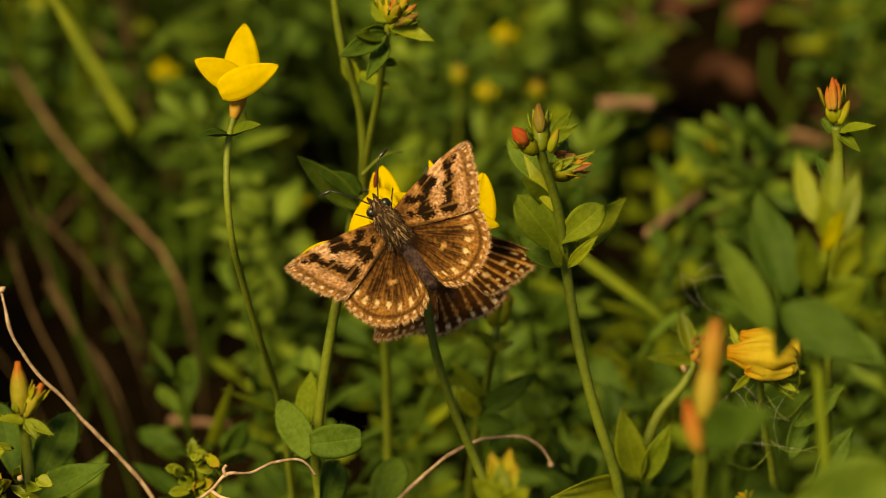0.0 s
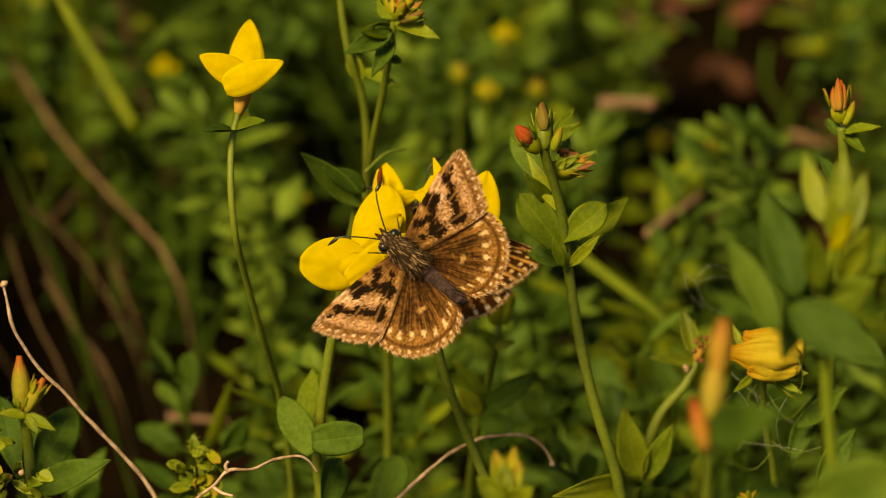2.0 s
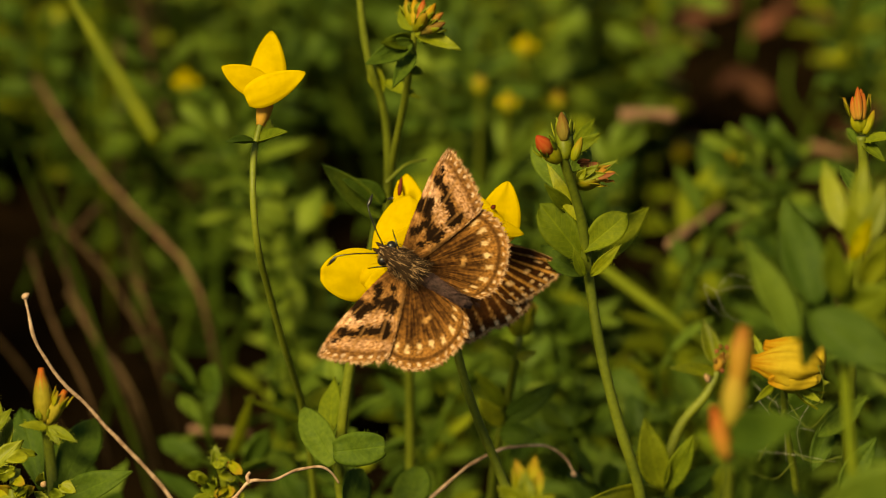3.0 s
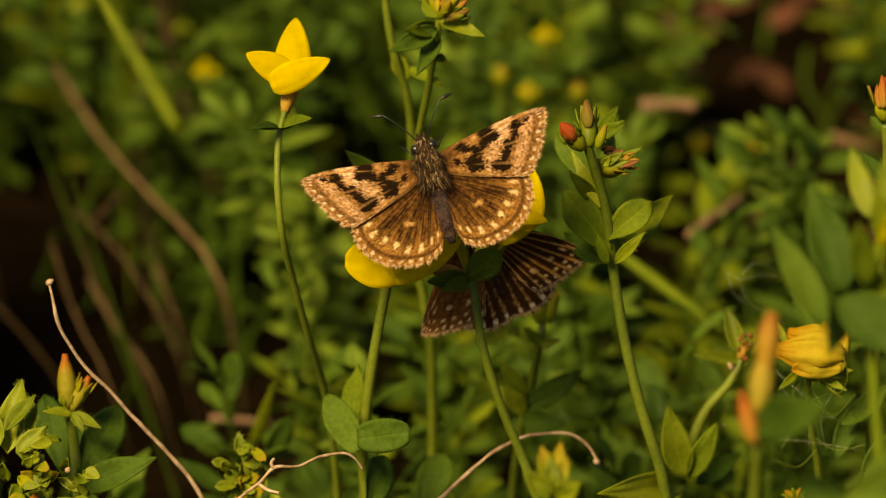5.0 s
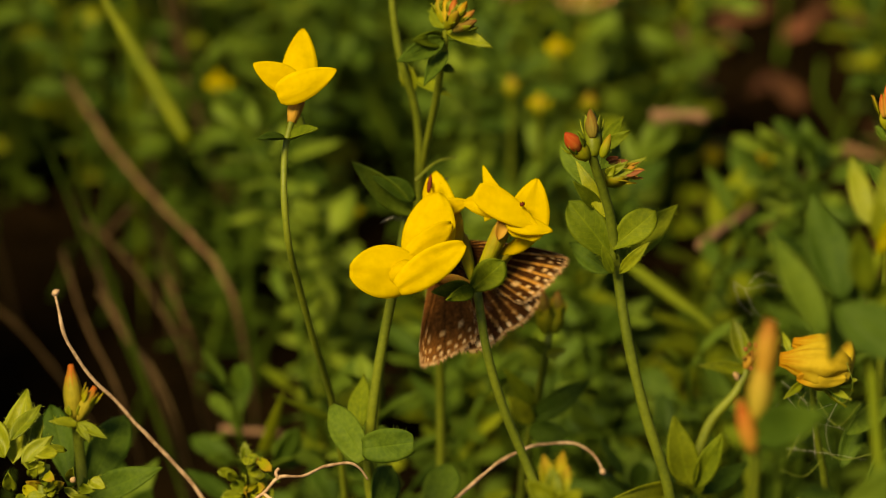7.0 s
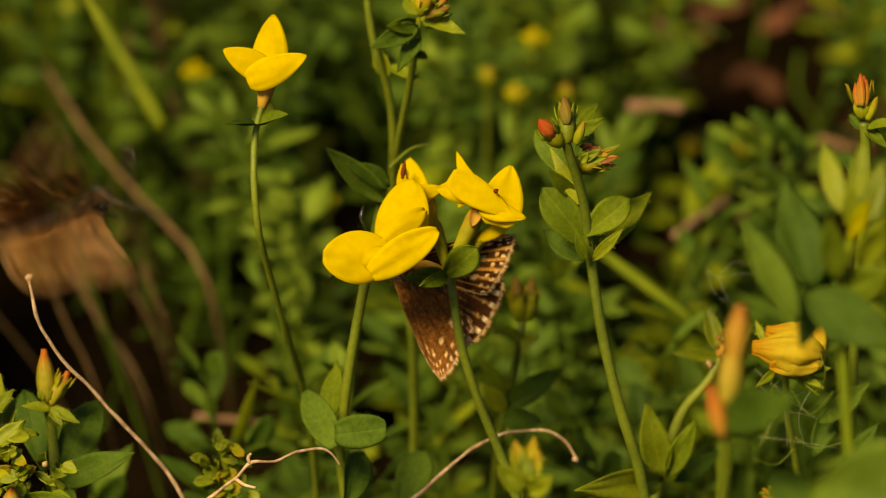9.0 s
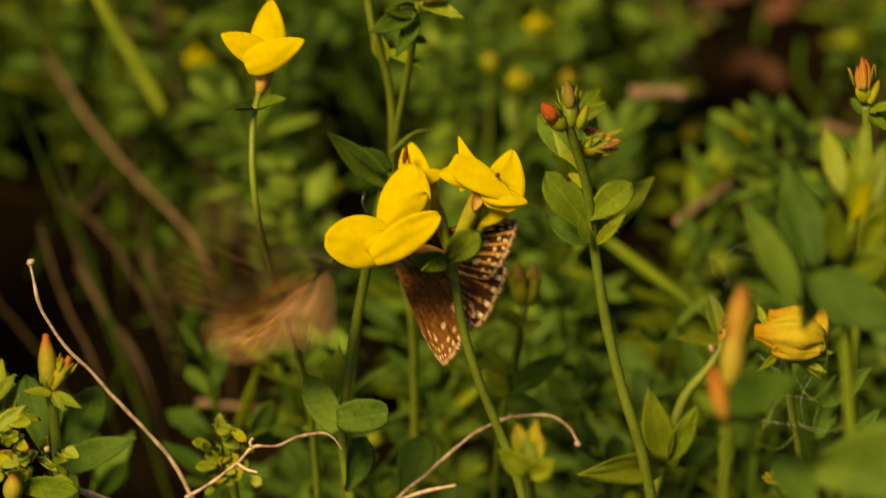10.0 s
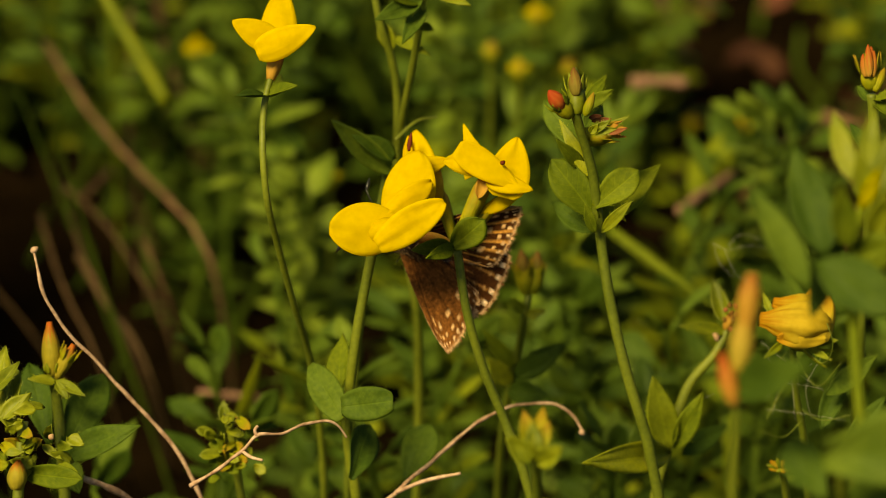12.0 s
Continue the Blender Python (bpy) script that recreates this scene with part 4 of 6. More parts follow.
# ---- near leafy shoot, out of focus ----
near_foot = ground_under((0.0457, -0.09687, 0.12879))
near = Growth("trefoil_shoot", near_foot, "leafy yellow-green shoot close to the lens", "plant", "trefoil stems")
near.stem([near_foot, (0.04625, -0.09375, 0.1343), (0.04561, -0.08608, 0.14248), (0.04588, -0.07746, 0.15032), (0.04774, -0.07093, 0.15631)], 0.7 * mm, 0.6 * mm, LEAF, label="pale green stem")
for b, t, w, mat_ in (((0.03992, -0.0851, 0.14872), (0.03306, -0.07935, 0.15978), 4.4, LEAF_DARK),
                      ((0.04236, -0.07876, 0.15003), (0.03862, -0.06991, 0.1605), 6.0, LEAF_DARK),
                      ((0.04585, -0.06916, 0.1554), (0.04389, -0.06137, 0.16166), 3.0, LEAF_YOUNG),
                      ((0.04756, -0.07004, 0.15586), (0.04884, -0.06223, 0.16213), 2.8, LEAF_YOUNG),
                      ((0.04819, -0.07367, 0.15537), (0.05098, -0.06875, 0.1626), 3.2, LEAF_YOUNG),
                      ((0.04735, -0.07489, 0.15521), (0.04604, -0.07472, 0.16203), 2.6, LEAF_YOUNG),
                      ((0.0477, -0.07769, 0.15201), (0.05057, -0.07926, 0.15977), 3.6, LEAF_YOUNG),
                      ((0.04478, -0.08013, 0.1517), (0.04331, -0.08111, 0.16062), 3.4, LEAF),
                      ((0.04098, -0.08352, 0.15174), (0.05144, -0.09179, 0.14876), 6.6, LEAF_DARK),
                      ((0.04507, -0.07843, 0.14848), (0.05151, -0.08032, 0.15342), 5.0, LEAF),
                      ((0.04388, -0.07329, 0.14968), (0.04117, -0.07958, 0.14201), 4.4, LEAF_DARK),
                      ((0.04648, -0.077, 0.15551), (0.04823, -0.07833, 0.16156), 1.8, PETAL_SHADED)):
    near.leaf(b, t, w * mm, (random.uniform(-0.3, 0.3), -0.9, 0.4), mat_, cup=0.12, curl=0.05, shape="leaf")

# ---- withered yellow flower and its neighbour ----
old_foot = ground_under((0.04826, 0.00402, 0.06931))
old = Growth("trefoil_plant", old_foot, "trefoil with a folded fading yellow flower", "flower", "flowering trefoils")
old.stem([old_foot, (0.04814, 0.00115, 0.07882), (0.04651, -6e-05, 0.0872), (0.0458, -0.00064, 0.09463)], 0.6 * mm, 0.5 * mm)
of = old.bud((0.0458, -0.00083, 0.09427), (0.04931, -0.00104, 0.09813), 2.0 * mm, CALYX, "flower", "folded yellow flower with orange veins", belly=0.5, ribs=6, end=0.4)
old.bud((0.05077, -0.00287, 0.09871), (0.04065, -0.00338, 0.09999), 3.1 * mm, PETAL_AGED, "petal", "folded fading petals with orange ridges", parent=of, belly=0.42, sides=44, ribs=7, end=0.3, crumple=0.16)
old.bud((0.05076, -0.00043, 0.09905), (0.04271, -0.00048, 0.1012), 2.3 * mm, PETAL_AGED, "petal", parent=of, belly=0.5, sides=36, ribs=5, end=0.3, crumple=0.2)
for k, (b, t, w) in enumerate((((0.04844, -0.00481, 0.09717), (0.04917, 0.00086, 0.10368), 4.6), ((0.05012, -0.0053, 0.09838), (0.04327, -0.00631, 0.09868), 3.2), ((0.04964, -0.0056, 0.09781), (0.05088, -0.00069, 0.10287), 3.0))):
    old.leaf(b, t, w * mm, (0.1 * k - 0.1, -0.8, 0.5), shape="round", material=PETAL_AGED, name="petal", parent=of, cup=-0.25, curl=0.15, nu=18, nv=12, ruffle=0.2, seed=k * 2.3)
for k in range(9):
    a = -0.6 + k * 0.32
    s0 = Vector((0.04606, -0.00199, 0.09634))
    s1 = s0 + Vector((math.cos(a) * 5.5, -2 + k * 0.3, math.sin(a) * 4 - 1.5)) * mm
    old.stem([s0, s0.lerp(s1, 0.6) + Vector((0, 0, -0.6)) * mm, s1], 0.4 * mm, 0.12 * mm, CALYX, "sepal", parent=of)

for b, t, w in (((0.04899, -0.00113, 0.09584), (0.05242, 0.00203, 0.09752), 1.6), ((0.04891, -0.00226, 0.09583), (0.0515, -0.00479, 0.09746), 1.5), ((0.04769, -0.00249, 0.0954), (0.05044, -0.00688, 0.09568), 1.3), ((0.04874, 0.00119, 0.09594), (0.05227, 0.00592, 0.09845), 1.3), ((0.04436, -0.00313, 0.09633), (0.04164, -0.00767, 0.09632), 1.3), ((0.04301, 0.00196, 0.09738), (0.04152, 0.00563, 0.10002), 1.2)):
    old.leaf(b, t, w * mm, FACE, LEAF_YOUNG, "sepal", parent=of, cup=0.3, hairs=10, nu=8, nv=4)
for pts in ([(0.04695, -0.0017, 0.09476), (0.04988, -0.00631, 0.0946), (0.05076, -0.00827, 0.09945), (0.04995, -0.00714, 0.10158)], [(0.04629, -0.00073, 0.09233), (0.04931, -0.00524, 0.09023), (0.05231, -0.00631, 0.0946)], [(0.04653, -0.00025, 0.0911), (0.04376, -0.00428, 0.08778), (0.04206, -0.00667, 0.08541)],
            [(0.04726, -0.00092, 0.08771), (0.04383, -0.00111, 0.0916), (0.04499, -0.00121, 0.09355)], [(0.04758, -0.00074, 0.08379), (0.05037, -0.00495, 0.08438), (0.05429, -0.00629, 0.08613)], [(0.04766, -0.00151, 0.08234), (0.0448, -0.00439, 0.08119), (0.04138, -0.00572, 0.08294)]):
    old.stem(pts, 0.1 * mm, 0.05 * mm, name="tendril")
for b, t, w, mt in (((0.05029, -0.00278, 0.08164), (0.05432, 0.00357, 0.08941), 3.4, LEAF_DARK), ((0.05089, -0.00223, 0.08699), (0.05905, 0.00244, 0.0915), 3.4, LEAF_DARK), ((0.05408, -0.00599, 0.07977), (0.05972, -0.00215, 0.08705), 4.0, LEAF_DARK)):
    old.leaf(b, t, w * mm, FACE, mt, cup=0.25)
rb0 = random.Random(17)
star_foot = ground_under((0.02955, 0.00777, 0.06996))
star = Growth("trefoil_shoot", star_foot, "leaning trefoil stem with spread sepals after flowering", "plant", "trefoil stems")
star.stem([star_foot, (0.02988, 0.00881, 0.07619), (0.03192, 0.01051, 0.08151), (0.03606, 0.01212, 0.08667), (0.03731, 0.01338, 0.08903)], 0.9 * mm, 0.6 * mm)
star.leaf((0.03714, 0.01377, 0.08977), (0.03511, 0.01798, 0.09557), 2.8 * mm, cup=0.35, material=LEAF_YOUNG)
star.leaf((0.03714, 0.01318, 0.08866), (0.03059, 0.01036, 0.09189), 2.2 * mm, (0, -0.6, 0.8), cup=0.35, material=LEAF_YOUNG)
star.leaf((0.03773, 0.01338, 0.08903), (0.0433, 0.01787, 0.09323), 1.6 * mm, cup=0.3, curl=0.4)
star.bud((0.0368, 0.01076, 0.09051), (0.03796, 0.01213, 0.09309), 0.8 * mm, CALYX_RUST, "seed_head", "small rusty withered stamens", ribs=5)
for k in range(7):
    c = Vector((0.0374, 0.01048, 0.09211)) + Vector((rb0.uniform(-1.2, 1.2), rb0.uniform(-0.6, 0.6), rb0.uniform(-2.2, 2.2))) * mm
    star.bud(c, c + Vector((rb0.uniform(-0.5, 0.5), -0.3, rb0.uniform(0.4, 1.2))) * mm, 0.42 * mm, RUST if k % 2 else BUD_BROWN, "withered_stamen", sides=6)
star.bud((0.03508, 0.00931, 0.08991), (0.03591, 0.0095, 0.09027), 0.75 * mm, FUR_PALE, "bud", "tiny pale bud")
for b, t, w, mt in (((0.02859, 0.0017, 0.07559), (0.02622, 0.00186, 0.08656), 5.0, LEAF), ((0.02867, -0.0004, 0.0759), (0.01818, -0.01658, 0.08382), 5.0, LEAF_YOUNG), ((0.02959, 0.0017, 0.07559), (0.03306, 0.0009, 0.08474), 3.6, LEAF),
                    ((0.02605, -0.00336, 0.07673), (0.02264, -0.00516, 0.07974), 4.0, LEAF), ((0.03091, 0.00987, 0.06967), (0.03882, 0.01656, 0.07158), 3.5, LEAF_DARK)):
    star.leaf(b, t, w * mm, FACE, mt, cup=0.2)

# ---- near bud, out of focus ----
blur_foot = ground_under((0.03057, -0.10368, 0.13301))
blur = Growth("trefoil_shoot", blur_foot, "trefoil stem with an orange bud close to the lens", "plant", "trefoil stems")
blur.stem([blur_foot, (0.03057, -0.10148, 0.13715), (0.03064, -0.10131, 0.14172), (0.03105, -0.09998, 0.14635)], 0.5 * mm, 0.5 * mm)
n1 = blur.bud((0.03067, -0.10044, 0.14555), (0.03155, -0.09699, 0.1521), 1.45 * mm, CALYX_TAN, "bud", "tan bud with an orange tip", belly=0.5, end=0.5)
blur.bud((0.03131, -0.09839, 0.14944), (0.03226, -0.09494, 0.15599), 1.35 * mm, CALYX_RUST, "petal", parent=n1, belly=0.66, end=0.55)
blur.bud((0.03029, -0.10218, 0.14224), (0.02865, -0.09934, 0.14766), 1.10 * mm, BUD_ORANGE, "bud", "small orange-red bud", end=0.4)
blur.leaf((0.03038, -0.10123, 0.144), (0.03648, -0.11051, 0.15211), 5.5 * mm, (0, -0.8, 0.6), LEAF_DARK)
blur.leaf((0.03038, -0.10186, 0.14282), (0.02654, -0.09802, 0.14366), 2.6 * mm, (0, -0.8, 0.6))

# ---- broad leaf at the near corner ----
corner_foot = ground_under((0.04397, -0.10589, 0.12886))
corner = Growth("trefoil_shoot", corner_foot, "low shoot with broad green leaves close to the lens", "plant", "trefoil stems")
corner.stem([corner_foot, (0.04373, -0.10038, 0.12858), (0.0433, -0.10305, 0.13419)], 0.9 * mm, 0.7 * mm)
corner.leaf((0.04014, -0.11143, 0.13973), (0.05306, -0.11433, 0.14493), 9.5 * mm, shape="egg", cup=0.1, material=LEAF_DARK)
corner.leaf((0.04129, -0.10463, 0.13123), (0.03696, -0.09688, 0.13515), 5.0 * mm, shape="egg", cup=0.1, material=LEAF_DARK)
corner.leaf((0.04397, -0.10463, 0.13123), (0.0536, -0.1122, 0.13828), 9.0 * mm, shape="egg", cup=0.1, material=LEAF_DARK)

# ---- tall stems behind the cluster ----
tall_foot = ground_under((-0.01118, 0.03501, 0.0539))
tall = Growth("trefoil_plant", tall_foot, "pair of tall trefoil stems with a withering flower head", "plant", "flowering trefoils")
tall.stem([tall_foot, (-0.00854, 0.03382, 0.06886), (-0.00889, 0.03253, 0.08153), (-0.01166, 0.03309, 0.09778), (-0.0129, 0.03313, 0.12405), (-0.01434, 0.03238, 0.12904), (-0.01546, 0.03331, 0.13504), (-0.01607, 0.03421, 0.141)], 0.75 * mm, 0.55 * mm)
tall.stem([(-0.01239, 0.03793, 0.09688), (-0.01111, 0.03148, 0.11457), (-0.00928, 0.02682, 0.12711), (-0.00812, 0.02489, 0.13624), (-0.00769, 0.02499, 0.1407)], 0.6 * mm, 0.5 * mm)
for b, t, w, n, mt in (((-0.00803, 0.02436, 0.13739), (-0.01411, 0.01759, 0.13743), 3.4, FACE, LEAF_DARK), ((-0.00785, 0.02403, 0.1389), (-0.00178, 0.01794, 0.14022), 2.6, (0, -0.6, 0.8), LEAF_YOUNG), ((-0.00857, 0.02606, 0.13205), (-0.00673, 0.02327, 0.1332), 1.6, (0, -0.6, 0.8), LEAF),
                       ((-0.01272, 0.03262, 0.12523), (-0.01468, 0.03297, 0.13015), 2.6, FACE, LEAF_YOUNG), ((-0.01272, 0.0334, 0.1267), (-0.00775, 0.0247, 0.12951), 2.2, (0, -0.6, 0.8), LEAF), ((-0.00788, 0.02527, 0.13697), (-0.0117, 0.01983, 0.13951), 2.8, FACE, LEAF),
                       ((-0.00789, 0.02579, 0.13582), (-0.01048, 0.01716, 0.13449), 2.8, FACE, LEAF_DARK), ((-0.00769, 0.02422, 0.13926), (-0.01017, 0.02777, 0.14168), 3.4, FACE, LEAF), ((-0.0077, 0.02456, 0.13775), (-0.00398, 0.02059, 0.14095), 2.6, FACE, LEAF_DARK)):
    tall.leaf(b, t, w * mm, n, mt, cup=0.22)
for b, t, r, mt in (((-0.00769, 0.02453, 0.13984), (-0.00785, 0.02645, 0.14345), 0.8, PETAL_AGED), ((-0.00735, 0.02355, 0.14011), (-0.00652, 0.02447, 0.14399), 0.8, BUD_ORANGE), ((-0.00709, 0.02256, 0.14039), (-0.00487, 0.02242, 0.14439), 0.7, PETAL_AGED), ((-0.00685, 0.02241, 0.1401), (-0.00374, 0.02181, 0.14324), 0.7, CALYX_RUST),
                    ((-0.00803, 0.02544, 0.13942), (-0.00917, 0.02725, 0.14282), 0.9, CALYX), ((-0.00684, 0.02135, 0.14024), (-0.00341, 0.02022, 0.14237), 0.7, BUD_BROWN), ((-0.00766, 0.02241, 0.1401), (-0.00615, 0.01992, 0.14394), 0.9, CALYX)):
    tb = tall.bud(b, t, r * mm, mt, "bud", belly=0.5, ribs=5)
    teeth(tall, tb, b, t, r * mm, 4, 1.8, 0.4, LEAF_YOUNG)

curl_foot = ground_under((-0.01884, 0.01146, 0.07373))
curl_ = Growth("trefoil_shoot", curl_foot, "shoot with two curled dark leaves behind the flowers", "plant", "trefoil stems")
curl_.stem([curl_foot, (-0.01737, 0.0152, 0.0852), (-0.01562, 0.01753, 0.09829), (-0.01292, 0.01963, 0.11357)], 0.6 * mm, 0.4 * mm)
curl_.leaf((-0.01193, 0.01858, 0.1116), (-0.02132, 0.01889, 0.12071), 4.0 * mm, (-0.3, -0.8, 0.5), LEAF_DARK, cup=0.35, curl=-0.1)
curl_.leaf((-0.01191, 0.01874, 0.11403), (-0.01718, 0.01692, 0.11913), 3.4 * mm, (0, -0.6, 0.8), LEAF_DARK, cup=0.35, curl=0.2)
curl_.stem([(-0.01197, 0.02277, 0.11522), (-0.00867, 0.02592, 0.11689), (-0.00602, 0.02799, 0.11651)], 0.25 * mm, 0.15 * mm, name="tendril")

# ---- small bud stem below the cluster ----
back_foot = ground_under((0.00486, 0.05357, 0.04534))
back = Growth("trefoil_plant", back_foot, "thin trefoil stem with a pair of closed buds", "plant", "flowering trefoils")
back.stem([back_foot, (0.00512, 0.03071, 0.06626), (0.00674, 0.02585, 0.07842), (0.00775, 0.02204, 0.08828), (0.00807, 0.02283, 0.08978)], 0.7 * mm, 0.55 * mm)
for b, t in (((0.00773, 0.02283, 0.08978), (0.0068, 0.02415, 0.09652)), ((0.00858, 0.02283, 0.08978), (0.00938, 0.0267, 0.09493))):
    bb = back.bud(b, t, 1.35 * mm, CALYX, "bud", "closed olive bud", belly=0.4, ribs=4)
    teeth(back, bb, b, t, 1.3 * mm, 5, 2.4, 0.4, CALYX)
    back.bud(Vector(b).lerp(Vector(t), 0.5) - Vector((0, 0.0006, 0)), Vector(t) - Vector((0, 0.0003, -0.0002)), 0.9 * mm, BUD_BROWN, "petal", parent=bb)
for b, t, w, mt in (((0.00759, 0.02144, 0.08716), (0.00544, 0.02066, 0.08996), 1.8, LEAF), ((0.0061, 0.02639, 0.07517), (0.00173, 0.02441, 0.08209), 2.6, LEAF), ((0.00594, 0.02558, 0.07365), (0.01368, 0.02366, 0.08068), 4.0, LEAF_DARK),
                    ((0.00569, 0.02518, 0.07289), (0.00245, 0.02241, 0.07833), 3.0, LEAF_YOUNG), ((0.00527, 0.02477, 0.07212), (0.01034, 0.02004, 0.07388), 4.0, LEAF_DARK), ((0.0076, 0.02124, 0.08679), (0.01026, 0.01989, 0.08851), 1.6, LEAF_YOUNG)):
    back.leaf(b, t, w * mm, FACE, mt, cup=0.22)

# ---- plants at the near left ----
left_foot = ground_under((-0.05984, -0.00803, 0.07433))
left = Growth("trefoil_plant", left_foot, "leafy trefoil with an upright orange-tipped bud", "plant", "flowering trefoils")
left.stem([left_foot, (-0.05949, -0.00822, 0.07825), (-0.0601, -0.00563, 0.08524), (-0.06058, -0.00527, 0.09018)], 0.9 * mm, 0.7 * mm)
l1 = left.bud((-0.06066, -0.00508, 0.09054), (-0.06118, -0.00229, 0.09792), 1.3 * mm, BUD_GOLD, "bud", "upright yellow bud, orange at the tip", belly=0.45, ribs=4, end=0.28)
teeth(left, l1, (-0.06066, -0.00515, 0.0904), (-0.06118, -0.00229, 0.09792), 1.1 * mm, 5, 1.6, 0.08, LEAF_YOUNG)
l2 = left.bud((-0.06025, -0.00523, 0.09026), (-0.05766, -0.0038, 0.09507), 1.0 * mm, BUD_GOLD, "bud", "half-open brownish bud", belly=0.6, ribs=5, end=0.4)
teeth(left, l2, (-0.06025, -0.00523, 0.09026), (-0.05766, -0.0038, 0.09507), 1.0 * mm, 5, 2.6, 0.5, CALYX)
for b, t, w, n, mt, sh in (((-0.06015, -0.00633, 0.09032), (-0.06368, -0.0077, 0.092), 1.7, (0, -0.5, 0.9), LEAF_YOUNG, "leaf"), ((-0.06031, -0.00625, 0.09046), (-0.05585, -0.01048, 0.09103), 1.8, (0, -0.5, 0.9), LEAF_YOUNG, "leaf"), ((-0.06005, -0.0072, 0.09081), (-0.05821, -0.00992, 0.08995), 1.5, (0, -0.5, 0.9), LEAF_YOUNG, "leaf"),
                           ((-0.0593, -0.00963, 0.07984), (-0.0539, 0.00166, 0.0883), 5.8, (0.0, -0.8, 0.5), LEAF_DARK, "egg"), ((-0.05926, -0.01143, 0.08072), (-0.04871, -0.01431, 0.08809), 4.8, (-0.1, -0.7, 0.7), LEAF_DARK, "leaf"), ((-0.06131, -0.00707, 0.0804), (-0.06527, 0.00217, 0.08925), 4.6, FACE, LEAF_DARK, "egg"),
                           ((-0.06027, -0.0062, 0.0799), (-0.05937, -0.00108, 0.08528), 4.0, FACE, LEAF_DARK, "leaf"), ((-0.05855, -0.01425, 0.08182), (-0.05617, -0.02035, 0.08098), 4.0, (0, -0.7, 0.7), LEAF_DARK, "leaf")):
    left.leaf(b, t, w * mm, n, mt, cup=0.15, shape=sh)

young_foot = ground_under((-0.06449, -0.02378, 0.08093))
young = Growth("trefoil_shoot", young_foot, "yellow-green shoot tip crowded with crumpled young leaves", "plant", "trefoil stems")
young.stem([young_foot, (-0.06379, -0.02449, 0.08599), (-0.06328, -0.02113, 0.09229)], 0.9 * mm, 0.7 * mm)
rb = random.Random(5)
for k in range(30):
    c = Vector((-0.0621, -0.02398, 0.09121)) + Vector((rb.gauss(0, 2.4), rb.gauss(0, 1.5), rb.gauss(0, 2.8))) * mm
    d = Vector((rb.uniform(-1, 1), -0.5, rb.uniform(-0.3, 0.9))).normalized()
    young.leaf(c, c + d * rb.uniform(2.2, 4.2) * mm, rb.uniform(1.2, 2.2) * mm, (rb.uniform(-0.5, 0.3), -0.7, 0.6), (LEAF_YOUNG, LEAF, LEAF_YOUNG, LEAF_YOUNG, CALYX)[k % 5], shape="leaf", cup=0.3, nu=7, nv=4, ruffle=0.3, hairs=8, seed=k * 1.3)
young.bud((-0.06388, -0.02911, 0.08581), (-0.06344, -0.02711, 0.08957), 1.3 * mm, BUD_GOLD, "flower_bud", "plump yellow flower bud", ribs=4)
young.bud((-0.05909, -0.02663, 0.0926), (-0.05862, -0.02626, 0.0933), 0.45 * mm, FUR_PALE, "seed", "tiny pale seed")
for b, t, w, mt in (((-0.06464, -0.02039, 0.09369), (-0.06563, -0.01548, 0.09866), 3.0, LEAF_YOUNG), ((-0.06418, -0.02449, 0.08598), (-0.05555, -0.03093, 0.08879), 3.4, LEAF)):
    young.leaf(b, t, w * mm, FACE, mt, cup=0.2, shape="egg")

for b, t, w, n in (((-0.0679, -0.02112, 0.09233), (-0.06659, -0.0143, 0.10089), 4.6, (-0.2, -0.7, 0.6)), ((-0.06642, -0.02284, 0.09335), (-0.06233, -0.02089, 0.09701), 2.8, (0, -0.6, 0.8)), ((-0.06891, -0.02161, 0.09353), (-0.07176, -0.01759, 0.09896), 4.0, FACE), ((-0.06802, -0.02136, 0.09614), (-0.06414, -0.017, 0.10006), 2.6, (-0.2, -0.7, 0.6))):
    young.leaf(b, t, w * mm, n, LEAF_YOUNG, cup=0.25, ruffle=0.2)

seed_foot = ground_under((-0.0343, -0.00196, 0.07297))
seed = Growth("trefoil_shoot", seed_foot, "shoot tip with crumpled yellow-green young leaves", "plant", "trefoil stems")
seed.stem([seed_foot, (-0.03485, -0.00251, 0.07621), (-0.03556, -0.00228, 0.08088), (-0.03614, -0.00113, 0.08306)], 0.7 * mm, 0.5 * mm)
for k in range(30):
    c = Vector((-0.03508, -0.00572, 0.07868)) + Vector((rb.gauss(0, 1.25), rb.gauss(0, 1.0), rb.gauss(0, 2.6))) * mm
    d = Vector((rb.uniform(-1, 1), -0.6, rb.uniform(-0.2, 1))).normalized()
    seed.leaf(c, c + d * rb.uniform(2.0, 3.8) * mm, rb.uniform(1.1, 2.0) * mm, (rb.uniform(-0.6, 0.0), -0.7, 0.7), (LEAF_YOUNG, LEAF_YOUNG, CALYX, LEAF_YOUNG, LEAF)[k % 5], shape="egg", cup=0.35, nu=6, nv=4, ruffle=0.3, hairs=6, seed=k * 1.3)
seed.leaf((-0.0361, -0.00372, 0.08244), (-0.03645, -0.00226, 0.08518), 1.6 * mm, FACE, LEAF_YOUNG, shape="petal", cup=0.4)
seed.bud((-0.03483, -0.00561, 0.08316), (-0.03426, -0.00507, 0.08417), 0.6 * mm, BUD_GOLD, "flower_bud", "tiny golden flower bud")

